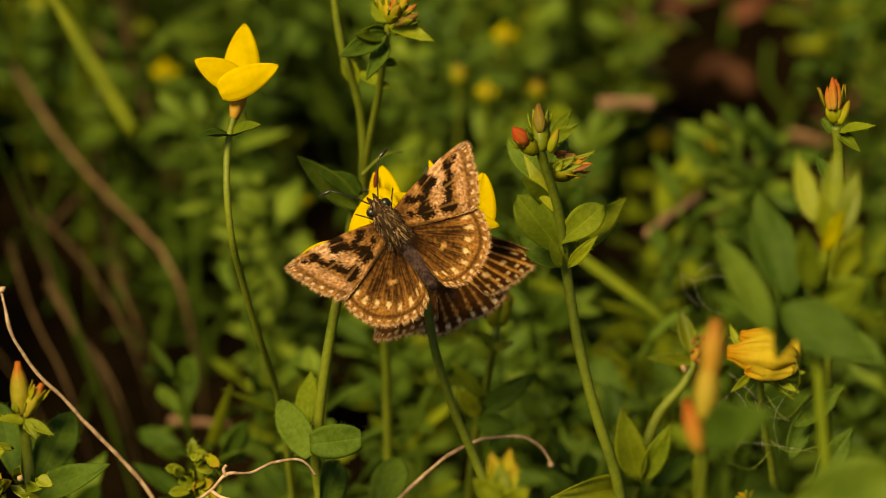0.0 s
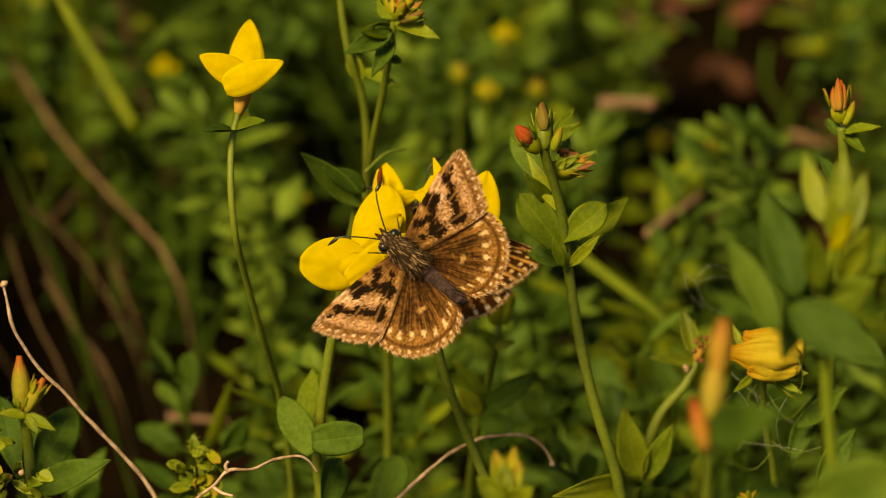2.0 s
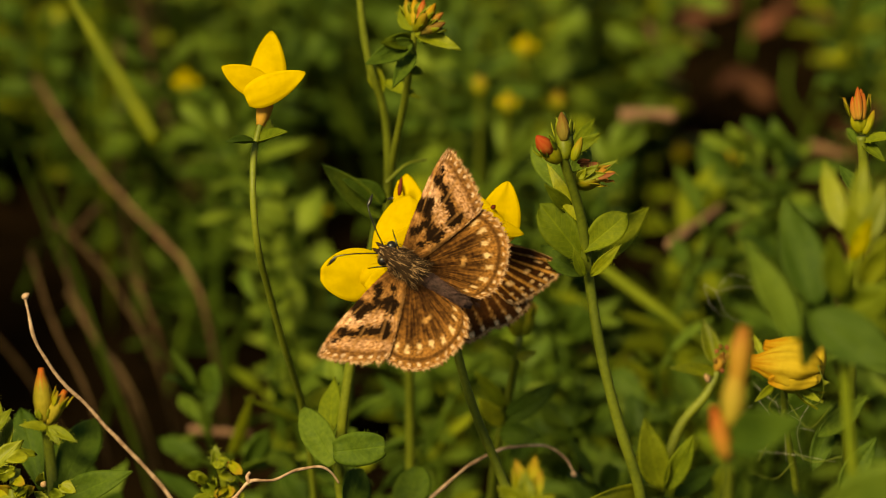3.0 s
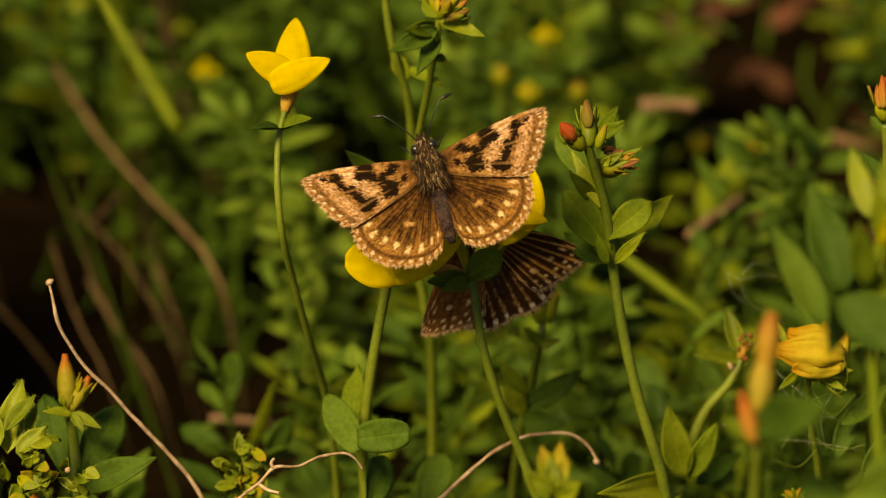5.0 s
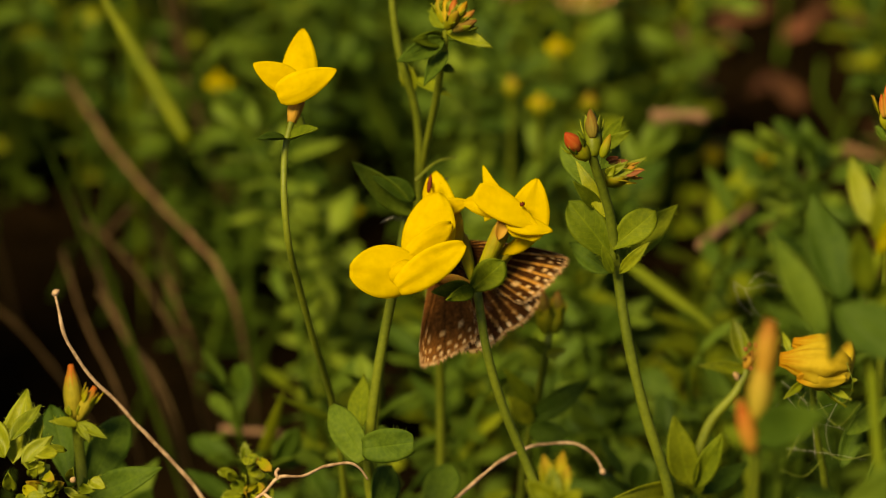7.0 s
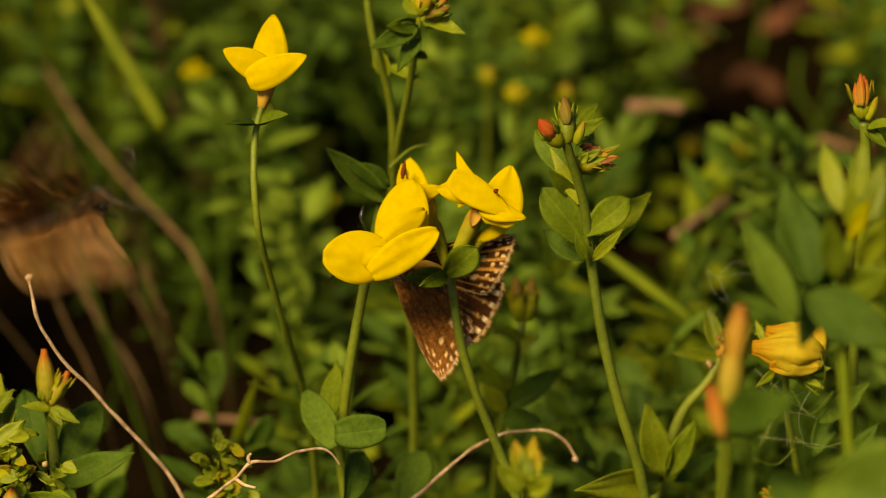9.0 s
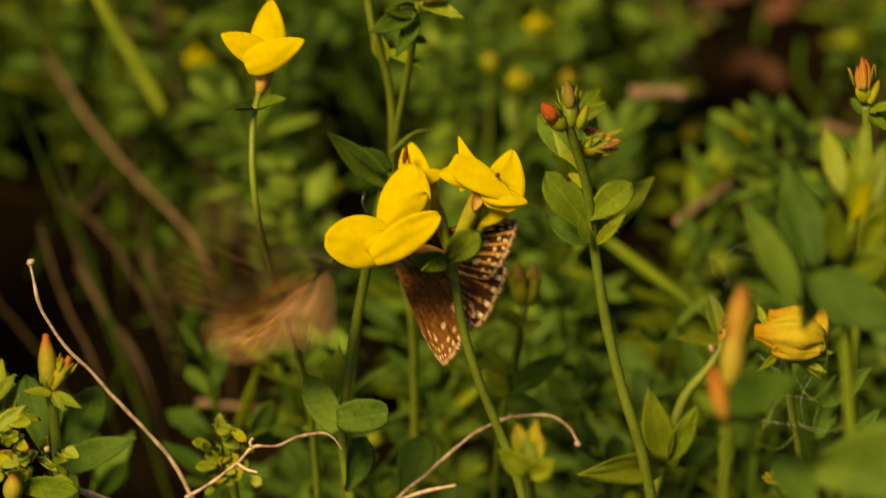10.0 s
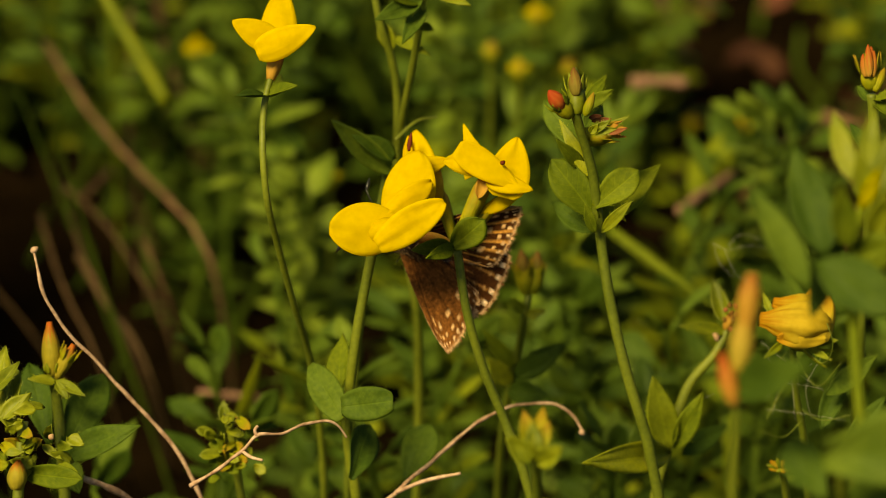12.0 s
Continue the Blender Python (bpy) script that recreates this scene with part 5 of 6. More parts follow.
tuft_foot = ground_under((0.00853, -0.01847, 0.08027))
tuft = Growth("trefoil_shoot", tuft_foot, "bright yellow-green shoot tip", "plant", "trefoil stems")
tuft.stem([tuft_foot, (0.00789, -0.06431, 0.11121), (0.0077, -0.0655, 0.11535)], 0.8 * mm, 0.6 * mm)
for b, t, w in (((0.00734, -0.06585, 0.11471), (0.0061, -0.06346, 0.1192), 2.4), ((0.00769, -0.0667, 0.11523), (0.00881, -0.06226, 0.11933), 2.2), ((0.00782, -0.06773, 0.11543), (0.00948, -0.06586, 0.11894), 2.2), ((0.00731, -0.06824, 0.11447), (0.00404, -0.06859, 0.11806), 3.0), ((0.00804, -0.06841, 0.11415), (0.01049, -0.07098, 0.11783), 3.0), ((0.00753, -0.06824, 0.11447), (0.0073, -0.06689, 0.11914), 2.6)):
    tuft.leaf(b, t, w * mm, FACE, LEAF_YOUNG if w > 2.5 else CALYX, cup=0.25)

rosette_foot = ground_under((0.04619, 0.00349, 0.06831))
rosette = Growth("trefoil_shoot", rosette_foot, "tiny yellow seed rosette on a thin stem", "plant", "trefoil stems")
rosette.stem([rosette_foot, (0.0454, -0.003, 0.07314), (0.0449, -0.00395, 0.07561)], 0.6 * mm, 0.5 * mm)
for k in range(10):
    a = 2 * math.pi * k / 10
    c = Vector((0.04466, -0.00482, 0.07612))
    rosette.bud(c, c + Vector((math.cos(a) * 2.2, -1.0, math.sin(a) * 1.2 + 1.2)) * mm, 0.5 * mm, LEAF_YOUNG if k % 2 else PETAL_AGED, "floret", sides=6)

# ---- dry stems ----
dry_a = [(-0.06318, -0.00015, 0.10833), (-0.06266, -0.0017, 0.10541), (-0.05964, -0.00316, 0.09841), (-0.05416, -0.00337, 0.09163), (-0.04855, -0.00447, 0.08529), (-0.04373, -0.0054, 0.07928), (-0.04071, -0.00684, 0.07445), (-0.03926, -0.00751, 0.07105)]
dry_foot = ground_under(dry_a[-1], 0.002, 0.02)
dry = Growth("dry_stem", dry_foot, "thin pale brown dead stem, forked and arching", "dead stem", "dry stems")
dry.stem([dry_foot] + dry_a[::-1], 0.35 * mm, 0.22 * mm, DRY, "stalk", wobble=0.4)
dry.bud(Vector(dry_a[0]) + Vector((-0.4, 0, -0.2)) * mm, Vector(dry_a[0]) + Vector((0.6, 0, 0.6)) * mm, 0.48 * mm, DRY, "tip", "blunt broken tip")
dry.stem([(-0.0397, -0.02583, 0.08475), (-0.03587, -0.02645, 0.08784), (-0.03238, -0.02696, 0.09112), (-0.03014, -0.02681, 0.09353), (-0.02673, -0.02577, 0.09331), (-0.02327, -0.02335, 0.09358), (-0.0207, -0.02227, 0.09343), (-0.01898, -0.02176, 0.09223), (-0.01797, -0.02154, 0.09046)], 0.3 * mm, 0.16 * mm, DRY, "twig", wobble=0.4)
dry.stem([(-0.03223, -0.02688, 0.09126), (-0.03091, -0.0281, 0.09108), (-0.02928, -0.02916, 0.09118)], 0.28 * mm, 0.2 * mm, DRY, "twig", wobble=0.4)
dry.stem([(-0.03022, -0.02685, 0.09346), (-0.03046, -0.02653, 0.09408), (-0.03, -0.02619, 0.09471)], 0.28 * mm, 0.2 * mm, DRY, "twig", wobble=0.4)
arch_pts = [(0.01596, 0.00535, 0.07607), (0.01494, 0.00632, 0.0779), (0.01215, 0.0063, 0.07999), (0.00671, 0.00462, 0.08109), (0.00173, 0.00114, 0.08093), (-0.00399, -0.00455, 0.07875), (-0.01124, -0.01184, 0.07568), (-0.01601, -0.01627, 0.07376)]
arch_foot = ground_under(arch_pts[-1], -0.004, 0.02)
arch = Growth("dry_stem", arch_foot, "pale dead twig arching over the leaves", "dead stem", "dry stems")
arch.stem([arch_foot] + arch_pts[::-1], 0.33 * mm, 0.18 * mm, DRY, "stalk", wobble=0.4)
arch.bud(Vector(arch_pts[0]) + Vector((-0.3, 0, 0.3)) * mm, Vector(arch_pts[0]) + Vector((0.4, 0, -0.5)) * mm, 0.45 * mm, DRY, "tip")
arch.stem([(-0.01124, -0.01184, 0.07568), (-0.00717, -0.01192, 0.07767), (-0.0019, -0.01223, 0.07923)], 0.35 * mm, 0.22 * mm, DRY, "twig", wobble=0.25)
short_pts = [(-0.0579, -0.01757, 0.08195), (-0.05414, -0.01397, 0.07807), (-0.04964, -0.0108, 0.07339)]
short_foot = ground_under(short_pts[-1], 0.004, 0.01)
short = Growth("dry_stem", short_foot, "short broken dead stalk among the leaves", "dead stem", "dry stems")
short.stem([short_foot] + short_pts[::-1], 0.5 * mm, 0.4 * mm, DRY, "stalk", wobble=0.4)

# ---- spider silk ----
web = thing("spider_web", (0.03851, 0.02415, 0.09652), "a few loose threads of spider silk", "spider web")
wo = Vector((0.03851, 0.02415, 0.09652))
for pts in ([(0.03556, 0.02474, 0.09763), (0.03725, 0.02427, 0.09674), (0.0402, 0.02455, 0.09726), (0.04372, 0.02623, 0.09616)], [(0.03725, 0.02427, 0.09674), (0.03894, 0.02256, 0.09353), (0.04287, 0.02352, 0.09107)],
            [(0.04206, 0.00911, 0.08954), (0.04749, 0.00244, 0.08765), (0.05244, 0.0009, 0.08474)], [(0.04874, -0.00111, 0.0916), (0.0448, -0.00054, 0.08843), (0.04337, -0.00026, 0.08255)], [(0.04254, 0.00012, 0.08328), (0.04898, -0.00199, 0.08357), (0.054, -0.00151, 0.08234)],
            [(0.03767, 0.02455, 0.09726), (0.03936, 0.02534, 0.09875), (0.04287, 0.0267, 0.09706)], [(0.03556, 0.02474, 0.09763), (0.0364, 0.02336, 0.09502), (0.03851, 0.02236, 0.09316)], [(0.04138, -0.00265, 0.08872), (0.04539, -0.00332, 0.08958), (0.05037, -0.00284, 0.08835)], [(0.03375, 0.00521, 0.0822), (0.0376, 0.00167, 0.08619), (0.04152, 0.00062, 0.0906)],
            [(0.0445, -0.00246, 0.09332), (0.04573, -0.00438, 0.08973), (0.04629, -0.00495, 0.08438)], [(0.0498, -0.00246, 0.09332), (0.04776, -0.00438, 0.08973), (0.04874, -0.00495, 0.08438)], [(0.0422, -0.00073, 0.09233), (0.04383, -0.00188, 0.09016), (0.04227, -0.00255, 0.08676)]):
    part("thread", tube(bmesh.new(), pts, 0.026 * mm, 0.018 * mm, 4, 6, 0, wo), SILK, web)


# ---- butterflies ----
FORE = [(0, -1.6), (4.0, -3.3), (8.5, -4.6), (12.0, -5.2), (13.8, -3.2), (15.3, -0.6), (16.3, 1.8), (16.4, 2.8), (15.5, 3.0), (12.0, 3.0), (8.6, 2.6), (4.5, 1.9), (1.3, 1.2), (0, 0.9)]
HIND = [(0, -4.0), (0.2, -7.6), (1.2, -9.8), (3.0, -10.7), (5.6, -10.6), (8.4, -9.7), (10.6, -7.9), (11.8, -5.5), (11.8, -3.3), (9.8, -1.0), (5.0, 0.3), (2.0, 0.7), (0, 0.7)]
# dark blotches of the forewing: towards the margin, along it, and their half sizes in millimetres
BLOTCHES = [(6.3, 5.2, 1.15, 0.8), (6.1, 3.9, 0.55, 0.55), (5.2, 2.7, 0.7, 0.5), (5.4, 0.9, 1.1, 0.9), (9.7, 7.3, 0.6, 0.6), (9.9, 6.1, 0.4, 0.5), (9.5, 4.8, 0.6, 0.45), (9.3, 3.6, 0.5, 0.6), (9.2, 2.5, 0.45, 0.5), (8.9, 1.4, 1.0, 0.6), (3.4, 2.7, 0.8, 0.5), (3.0, 0.6, 0.5, 0.4), (10.9, 8.4, 0.3, 0.4)]


def clamp(v):
    return max(0.0, min(1.0, v))


def blend(a, b, f):
    f = clamp(f)
    return tuple(p + (q - p) * f for p, q in zip(a, b))


def fore_colour(r, f, p, dark):
    """Forewing: pinkish-tan bands between two broken rows of dark blotches, a row of pale dots along the margin."""
    x, y = p.x / mm, p.y / mm
    n1 = noise.noise(Vector((x * 1.6, y * 1.6, 2)))
    n2 = noise.noise(Vector((x * 0.5, y * 0.5, 7)))
    n3 = noise.noise(Vector((x * 3.4, y * 3.4, 5)))
    n4 = noise.noise(Vector((x * 2.4, y * 2.4, 11)))
    n5 = noise.noise(Vector((x * 7.0, y * 7.0, 17)))
    margin = clamp((f - 0.19) * 30) * clamp((0.64 - f) * 30)
    dots = math.cos(2 * math.pi * 10 * (f - 3 / 13) / (4.5 / 13))
    dot = margin * clamp((1 - abs(r - 0.952 + 0.02 * n1) / 0.021) * 2) * clamp(dots * 3 - 1.0 + 1.8 * n1)
    q, a = 0.876 * x - 0.482 * y, 0.482 * x + 0.876 * y
    vein = clamp(1 - abs(math.sin(math.atan2(y + 0.5, x + 0.5) * 13)) * 5)
    if dark:
        low = blend((0.085, 0.029, 0.008), (0.20, 0.074, 0.019), 0.45 + 0.7 * n1 + 0.5 * n3 + 0.4 * (r - 0.5))
        low = blend(low, (0.026, 0.010, 0.004), 0.8 * vein * clamp(r * 2 - 0.3) + clamp((0.3 - r) * 4))
        if dark == 2:
            ray = math.cos(math.atan2(y + 0.5, x + 0.5) * 62)
            low = blend((0.046, 0.015, 0.004), (0.54, 0.245, 0.06), clamp(3.4 * ray - 2.0) * clamp(r * 2 - 0.4) * (0.8 + 0.6 * n1))
        low = blend(low, (0.62, 0.37, 0.18), clamp((1 - abs(r - 0.76 + 0.05 * n2) / 0.03) * 2) * clamp(math.cos(f * 60 + 1) * 4 - 1.8) * margin)
        low = blend(low, (0.62, 0.37, 0.18), clamp((1 - abs(r - 0.88) / 0.022) * 2) * clamp(math.cos(f * 120) * 3 - 0.6) * margin)
        low = blend(low, (0.76, 0.50, 0.30), dot)
        return blend(low, (0.40, 0.25, 0.14), (r - 0.98) * 60)
    base = blend((0.085, 0.030, 0.008), (0.44, 0.20, 0.066), 0.5 + 0.8 * n3 + 0.6 * n1 + 0.15 * n5)
    # the two pale pinkish fields, the first widest towards the front edge
    inner = clamp(1.5 - abs(q - 7.9 - 0.4 * n2) / 1.1) * clamp(0.65 + 1.6 * n4 + 0.9 * n3 + 0.12 * (a - 4))
    base = blend(base, (0.74, 0.41, 0.25), inner)
    base = blend(base, (0.68, 0.365, 0.215), 0.9 * clamp(1.4 - abs(q - 11.3) / 0.8) * clamp(0.6 + 1.6 * n4 + 0.9 * n3))
    base = blend(base, (0.52, 0.26, 0.11), 0.8 * clamp(1.3 - abs(q - 4.3) / 0.5) * clamp(0.3 + 2.2 * n4))
    hair = noise.noise(Vector((math.atan2(y, x + 0.5) * 18, r * 3, 3)))
    base = blend(base, (0.10, 0.040, 0.012), clamp((3.6 - q) * 0.5 + 0.8 * hair + 0.3 * n3))
    base = blend(base, (0.48, 0.235, 0.085), 0.7 * clamp(1.4 - abs(a + 0.2 + 0.03 * q) / 0.5) * clamp(0.6 + n1) * clamp(q - 3))
    base = blend(base, (0.16, 0.065, 0.020), 0.85 * clamp(2.2 * n5 + 1.0 * n3 - 0.22))
    base = blend(base, (0.30, 0.13, 0.04), 0.6 * vein * clamp(r * 2 - 0.4))
    chain = min(abs(q - 5.9 - 0.5 * math.sin(a * 2.1) - 0.5 * n4), abs(q - 9.5 - 0.4 * math.sin(a * 2.6) - 0.4 * n4))
    base = blend(base, (0.07, 0.026, 0.008), 0.9 * clamp(1.3 - chain / 0.4) * clamp(0.35 + 2.6 * n3) * clamp((a - 0.6) * 2))
    for bq, ba, lq, la in BLOTCHES:
        d = ((q - bq + 0.6 * n3 + 0.5 * n4) / (lq * 1.2)) ** 2 + ((a - ba + 0.5 * n4 + 0.3 * n5) / (la * 1.2)) ** 2
        base = blend(base, (0.012, 0.005, 0.002), clamp((1.35 - d) * 4.0))
    base = blend(base, (0.44, 0.21, 0.08), 0.7 * vein * clamp((q - 5) * 0.6))
    base = blend(base, (0.10, 0.040, 0.013), margin * clamp(1.2 - abs(r - 0.905) / 0.028) * clamp(0.5 + 1.4 * n3))
    base = blend(base, (0.80, 0.53, 0.37), dot)
    return blend(base, blend((0.20, 0.09, 0.04), (0.56, 0.35, 0.21), 0.5 + 0.9 * math.cos(f * 330)), (r - 0.98) * 60 * margin)


def hind_colour(r, f, p, dark):
    """Hindwing: dark hairy brown at the root, golden brown outside, with two rows of pale spots."""
    x, y = p.x / mm, p.y / mm
    n1 = noise.noise(Vector((x * 1.8, y * 1.8, 4)))
    n3 = noise.noise(Vector((x * 3.6, y * 3.6, 9)))
    hair = noise.noise(Vector((math.atan2(y, x + 0.3) * 22, r * 2.5, 1)))
    strand = noise.noise(Vector((math.atan2(y, x + 0.3) * 55, r * 3.5, 6)))
    margin = clamp((f - 0.12) * 30) * clamp((0.76 - f) * 30)
    ray = math.atan2(y - 0.5, x + 0.3)
    if dark:
        stripe = clamp(3.4 * math.cos(ray * 44 + 1.4 * n1) - 1.7 + 1.2 * n3)
        base = blend((0.060, 0.020, 0.006), (0.36, 0.16, 0.045), stripe * clamp(r * 1.8 - 0.5) * (0.8 + 0.5 * n1))
        for at, size in ((0.60, 0.012), (0.74, 0.014), (0.87, 0.016)):
            base = blend(base, (0.64, 0.38, 0.18), clamp((1 - abs(r - at - 0.02 * math.sin(f * 50)) / size) * 2) * clamp(math.cos(ray * 44) * 4 - 3.0 + n1) * margin)
        base = blend(base, (0.82, 0.58, 0.38), margin * clamp((1 - abs(r - 0.945) / 0.036) * 2) * clamp(math.cos(ray * 44) * 3 - 0.9))
        return blend(base, (0.45, 0.28, 0.15), (r - 0.98) * 60)
    base = blend((0.030, 0.011, 0.004), (0.22, 0.088, 0.022), 0.26 + 0.7 * hair + 0.6 * strand + 0.4 * n1 + 0.6 * (r - 0.55))
    base = blend(base, (0.36, 0.155, 0.042), clamp((r - 0.62 + 0.10 * strand + 0.05 * hair) * 5) * clamp(0.6 + 1.2 * n3))
    cells = math.cos(2 * math.pi * 9 * (f - 0.17) / 0.6)
    row = clamp((1 - abs(r - 0.785 - 0.03 * math.sin(f * 23) - 0.03 * n1) / 0.06) * 2) * clamp(cells * 3 - 1.0 + 3.0 * n1)
    base = blend(base, (0.66, 0.42, 0.22), row * margin)
    base = blend(base, (0.07, 0.028, 0.009), 0.8 * clamp((1 - abs(r - 0.70) / 0.035) * 1.6) * clamp(cells * 2 - 0.2 + 2 * n1) * margin)
    base = blend(base, (0.46, 0.23, 0.08), clamp((1 - abs(r - 0.5 - 0.04 * n1) / 0.035) * 2) * clamp(1.4 - abs(f - 0.42) / 0.04))
    base = blend(base, (0.07, 0.028, 0.009), clamp(1.2 - abs(r - 0.905) / 0.03) * margin * 0.9)
    base = blend(base, (0.72, 0.47, 0.30), margin * clamp((1 - abs(r - 0.955 + 0.02 * n1) / 0.019) * 2) * clamp(math.cos(2 * math.pi * 14 * (f - 0.17) / 0.6) * 3 - 0.8 + 2.0 * n1))
    return blend(base, blend((0.20, 0.09, 0.04), (0.52, 0.31, 0.18), 0.5 + 0.9 * math.cos(f * 260)), (r - 0.98) * 60)


def wing_mesh(bm, outline, painter, side, dark, na=132, nr=60, lift=0.0):
    """A fan of fine cells from the root to the outline, gently pleated along the veins, with its pattern stored per corner."""
    edge = [v * mm for v in smooth_line([Vector((x, y, 0)) for x, y in outline], 8)]
    root = Vector((0.0, -0.6 * mm, 0.0))
    layer = bm.loops.layers.float_color.new("pattern")
    grid, tint = [], {}
    for i in range(na + 1):
        f = i / na * (len(edge) - 1)
        k = min(int(f), len(edge) - 2)
        e = edge[k].lerp(edge[k + 1], f - k)
        part_way = i / na
        row = []
        for j in range(nr + 1):
            r = 0.03 + 0.97 * j / nr
            rough = 1 + (0.008 * math.cos(i * 2.4) + 0.004 * math.cos(part_way * 150) + 0.022 * noise.noise(Vector((i * 0.37, side, 3))) if j == nr else 0)
            q = root.lerp(e, r * rough)
            z = 0.10 * mm * math.cos(part_way * 44) * r + 0.7 * mm * math.sin(math.pi * r) * 0.4 + lift
            v = bm.verts.new((q.x * side, q.y, z))
            tint[v] = painter(r, part_way, q, dark)
            row.append(v)
        grid.append(row)
    for i in range(na):
        for j in range(nr):
            c = (grid[i][j], grid[i + 1][j], grid[i + 1][j + 1], grid[i][j + 1])
            f = bm.faces.new(c if side < 0 else c[::-1])
            for lp in f.loops:
                lp[layer] = (*tint[lp.vert], 1)
    # fringe of hair scales along the outer margin
    fr = random.Random(na + int(side))
    for i in range(int(na * 0.14), int(na * 0.74)):
        for share in (0.25, 0.75):
            a, b = grid[i][nr].co, grid[i + 1][nr].co
            c = a.lerp(b, share)
            out = Vector((c.x, c.y, 0)).normalized() * fr.uniform(0.25, 0.75) * mm
            lean = (b - a) * 0.32
            tone = (0.46, 0.27, 0.15, 1) if (i // 2) % 3 else (0.16, 0.07, 0.03, 1)
            f = bm.faces.new([bm.verts.new(q) for q in (c - lean, c + lean, c + out + (b - a) * fr.uniform(-0.5, 0.5))])
            for lp in f.loops:
                lp[layer] = tone
    return bm


def lathe(bm, profile, sides=16, squash=0.85):
    rings = [[bm.verts.new((math.cos(2 * math.pi * k / sides) * r * mm * (1 + 0.05 * noise.noise(Vector((k, y, 0)))), y * mm, math.sin(2 * math.pi * k / sides) * r * mm * squash + z * mm)) for k in range(sides)] for y, r, z in profile]
    for a, b in zip(rings, rings[1:]):
        for k in range(sides):
            bm.faces.new((a[k], a[(k + 1) % sides], b[(k + 1) % sides], b[k]))
    bm.faces.new(rings[0][::-1])
    bm.faces.new(rings[-1])
    bmesh.ops.recalc_face_normals(bm, faces=bm.faces)
    return bm


def fuzz(bm, count, y0, y1, radius, length, rb, rise=0.0):
    """Fine hairs laid back over the body."""
    for _ in range(count):
        a, y = rb.uniform(-0.2, math.pi + 0.2), rb.uniform(y0, y1)
        out = Vector((math.cos(a), 0, math.sin(a) * 0.85))
        b = out * radius * mm + Vector((0, y * mm, rise * mm))
        tip = b + (out * 0.55 + Vector((rb.uniform(-0.3, 0.3), -1, rb.uniform(0, 0.3)))) * length * rb.uniform(0.5, 1) * mm
        s = out.cross(Vector((0, 1, 0))) * 0.05 * mm
        v = [bm.verts.new(b - s), bm.verts.new(b + s), bm.verts.new(tip)]
        bm.faces.new(v)
    return bm


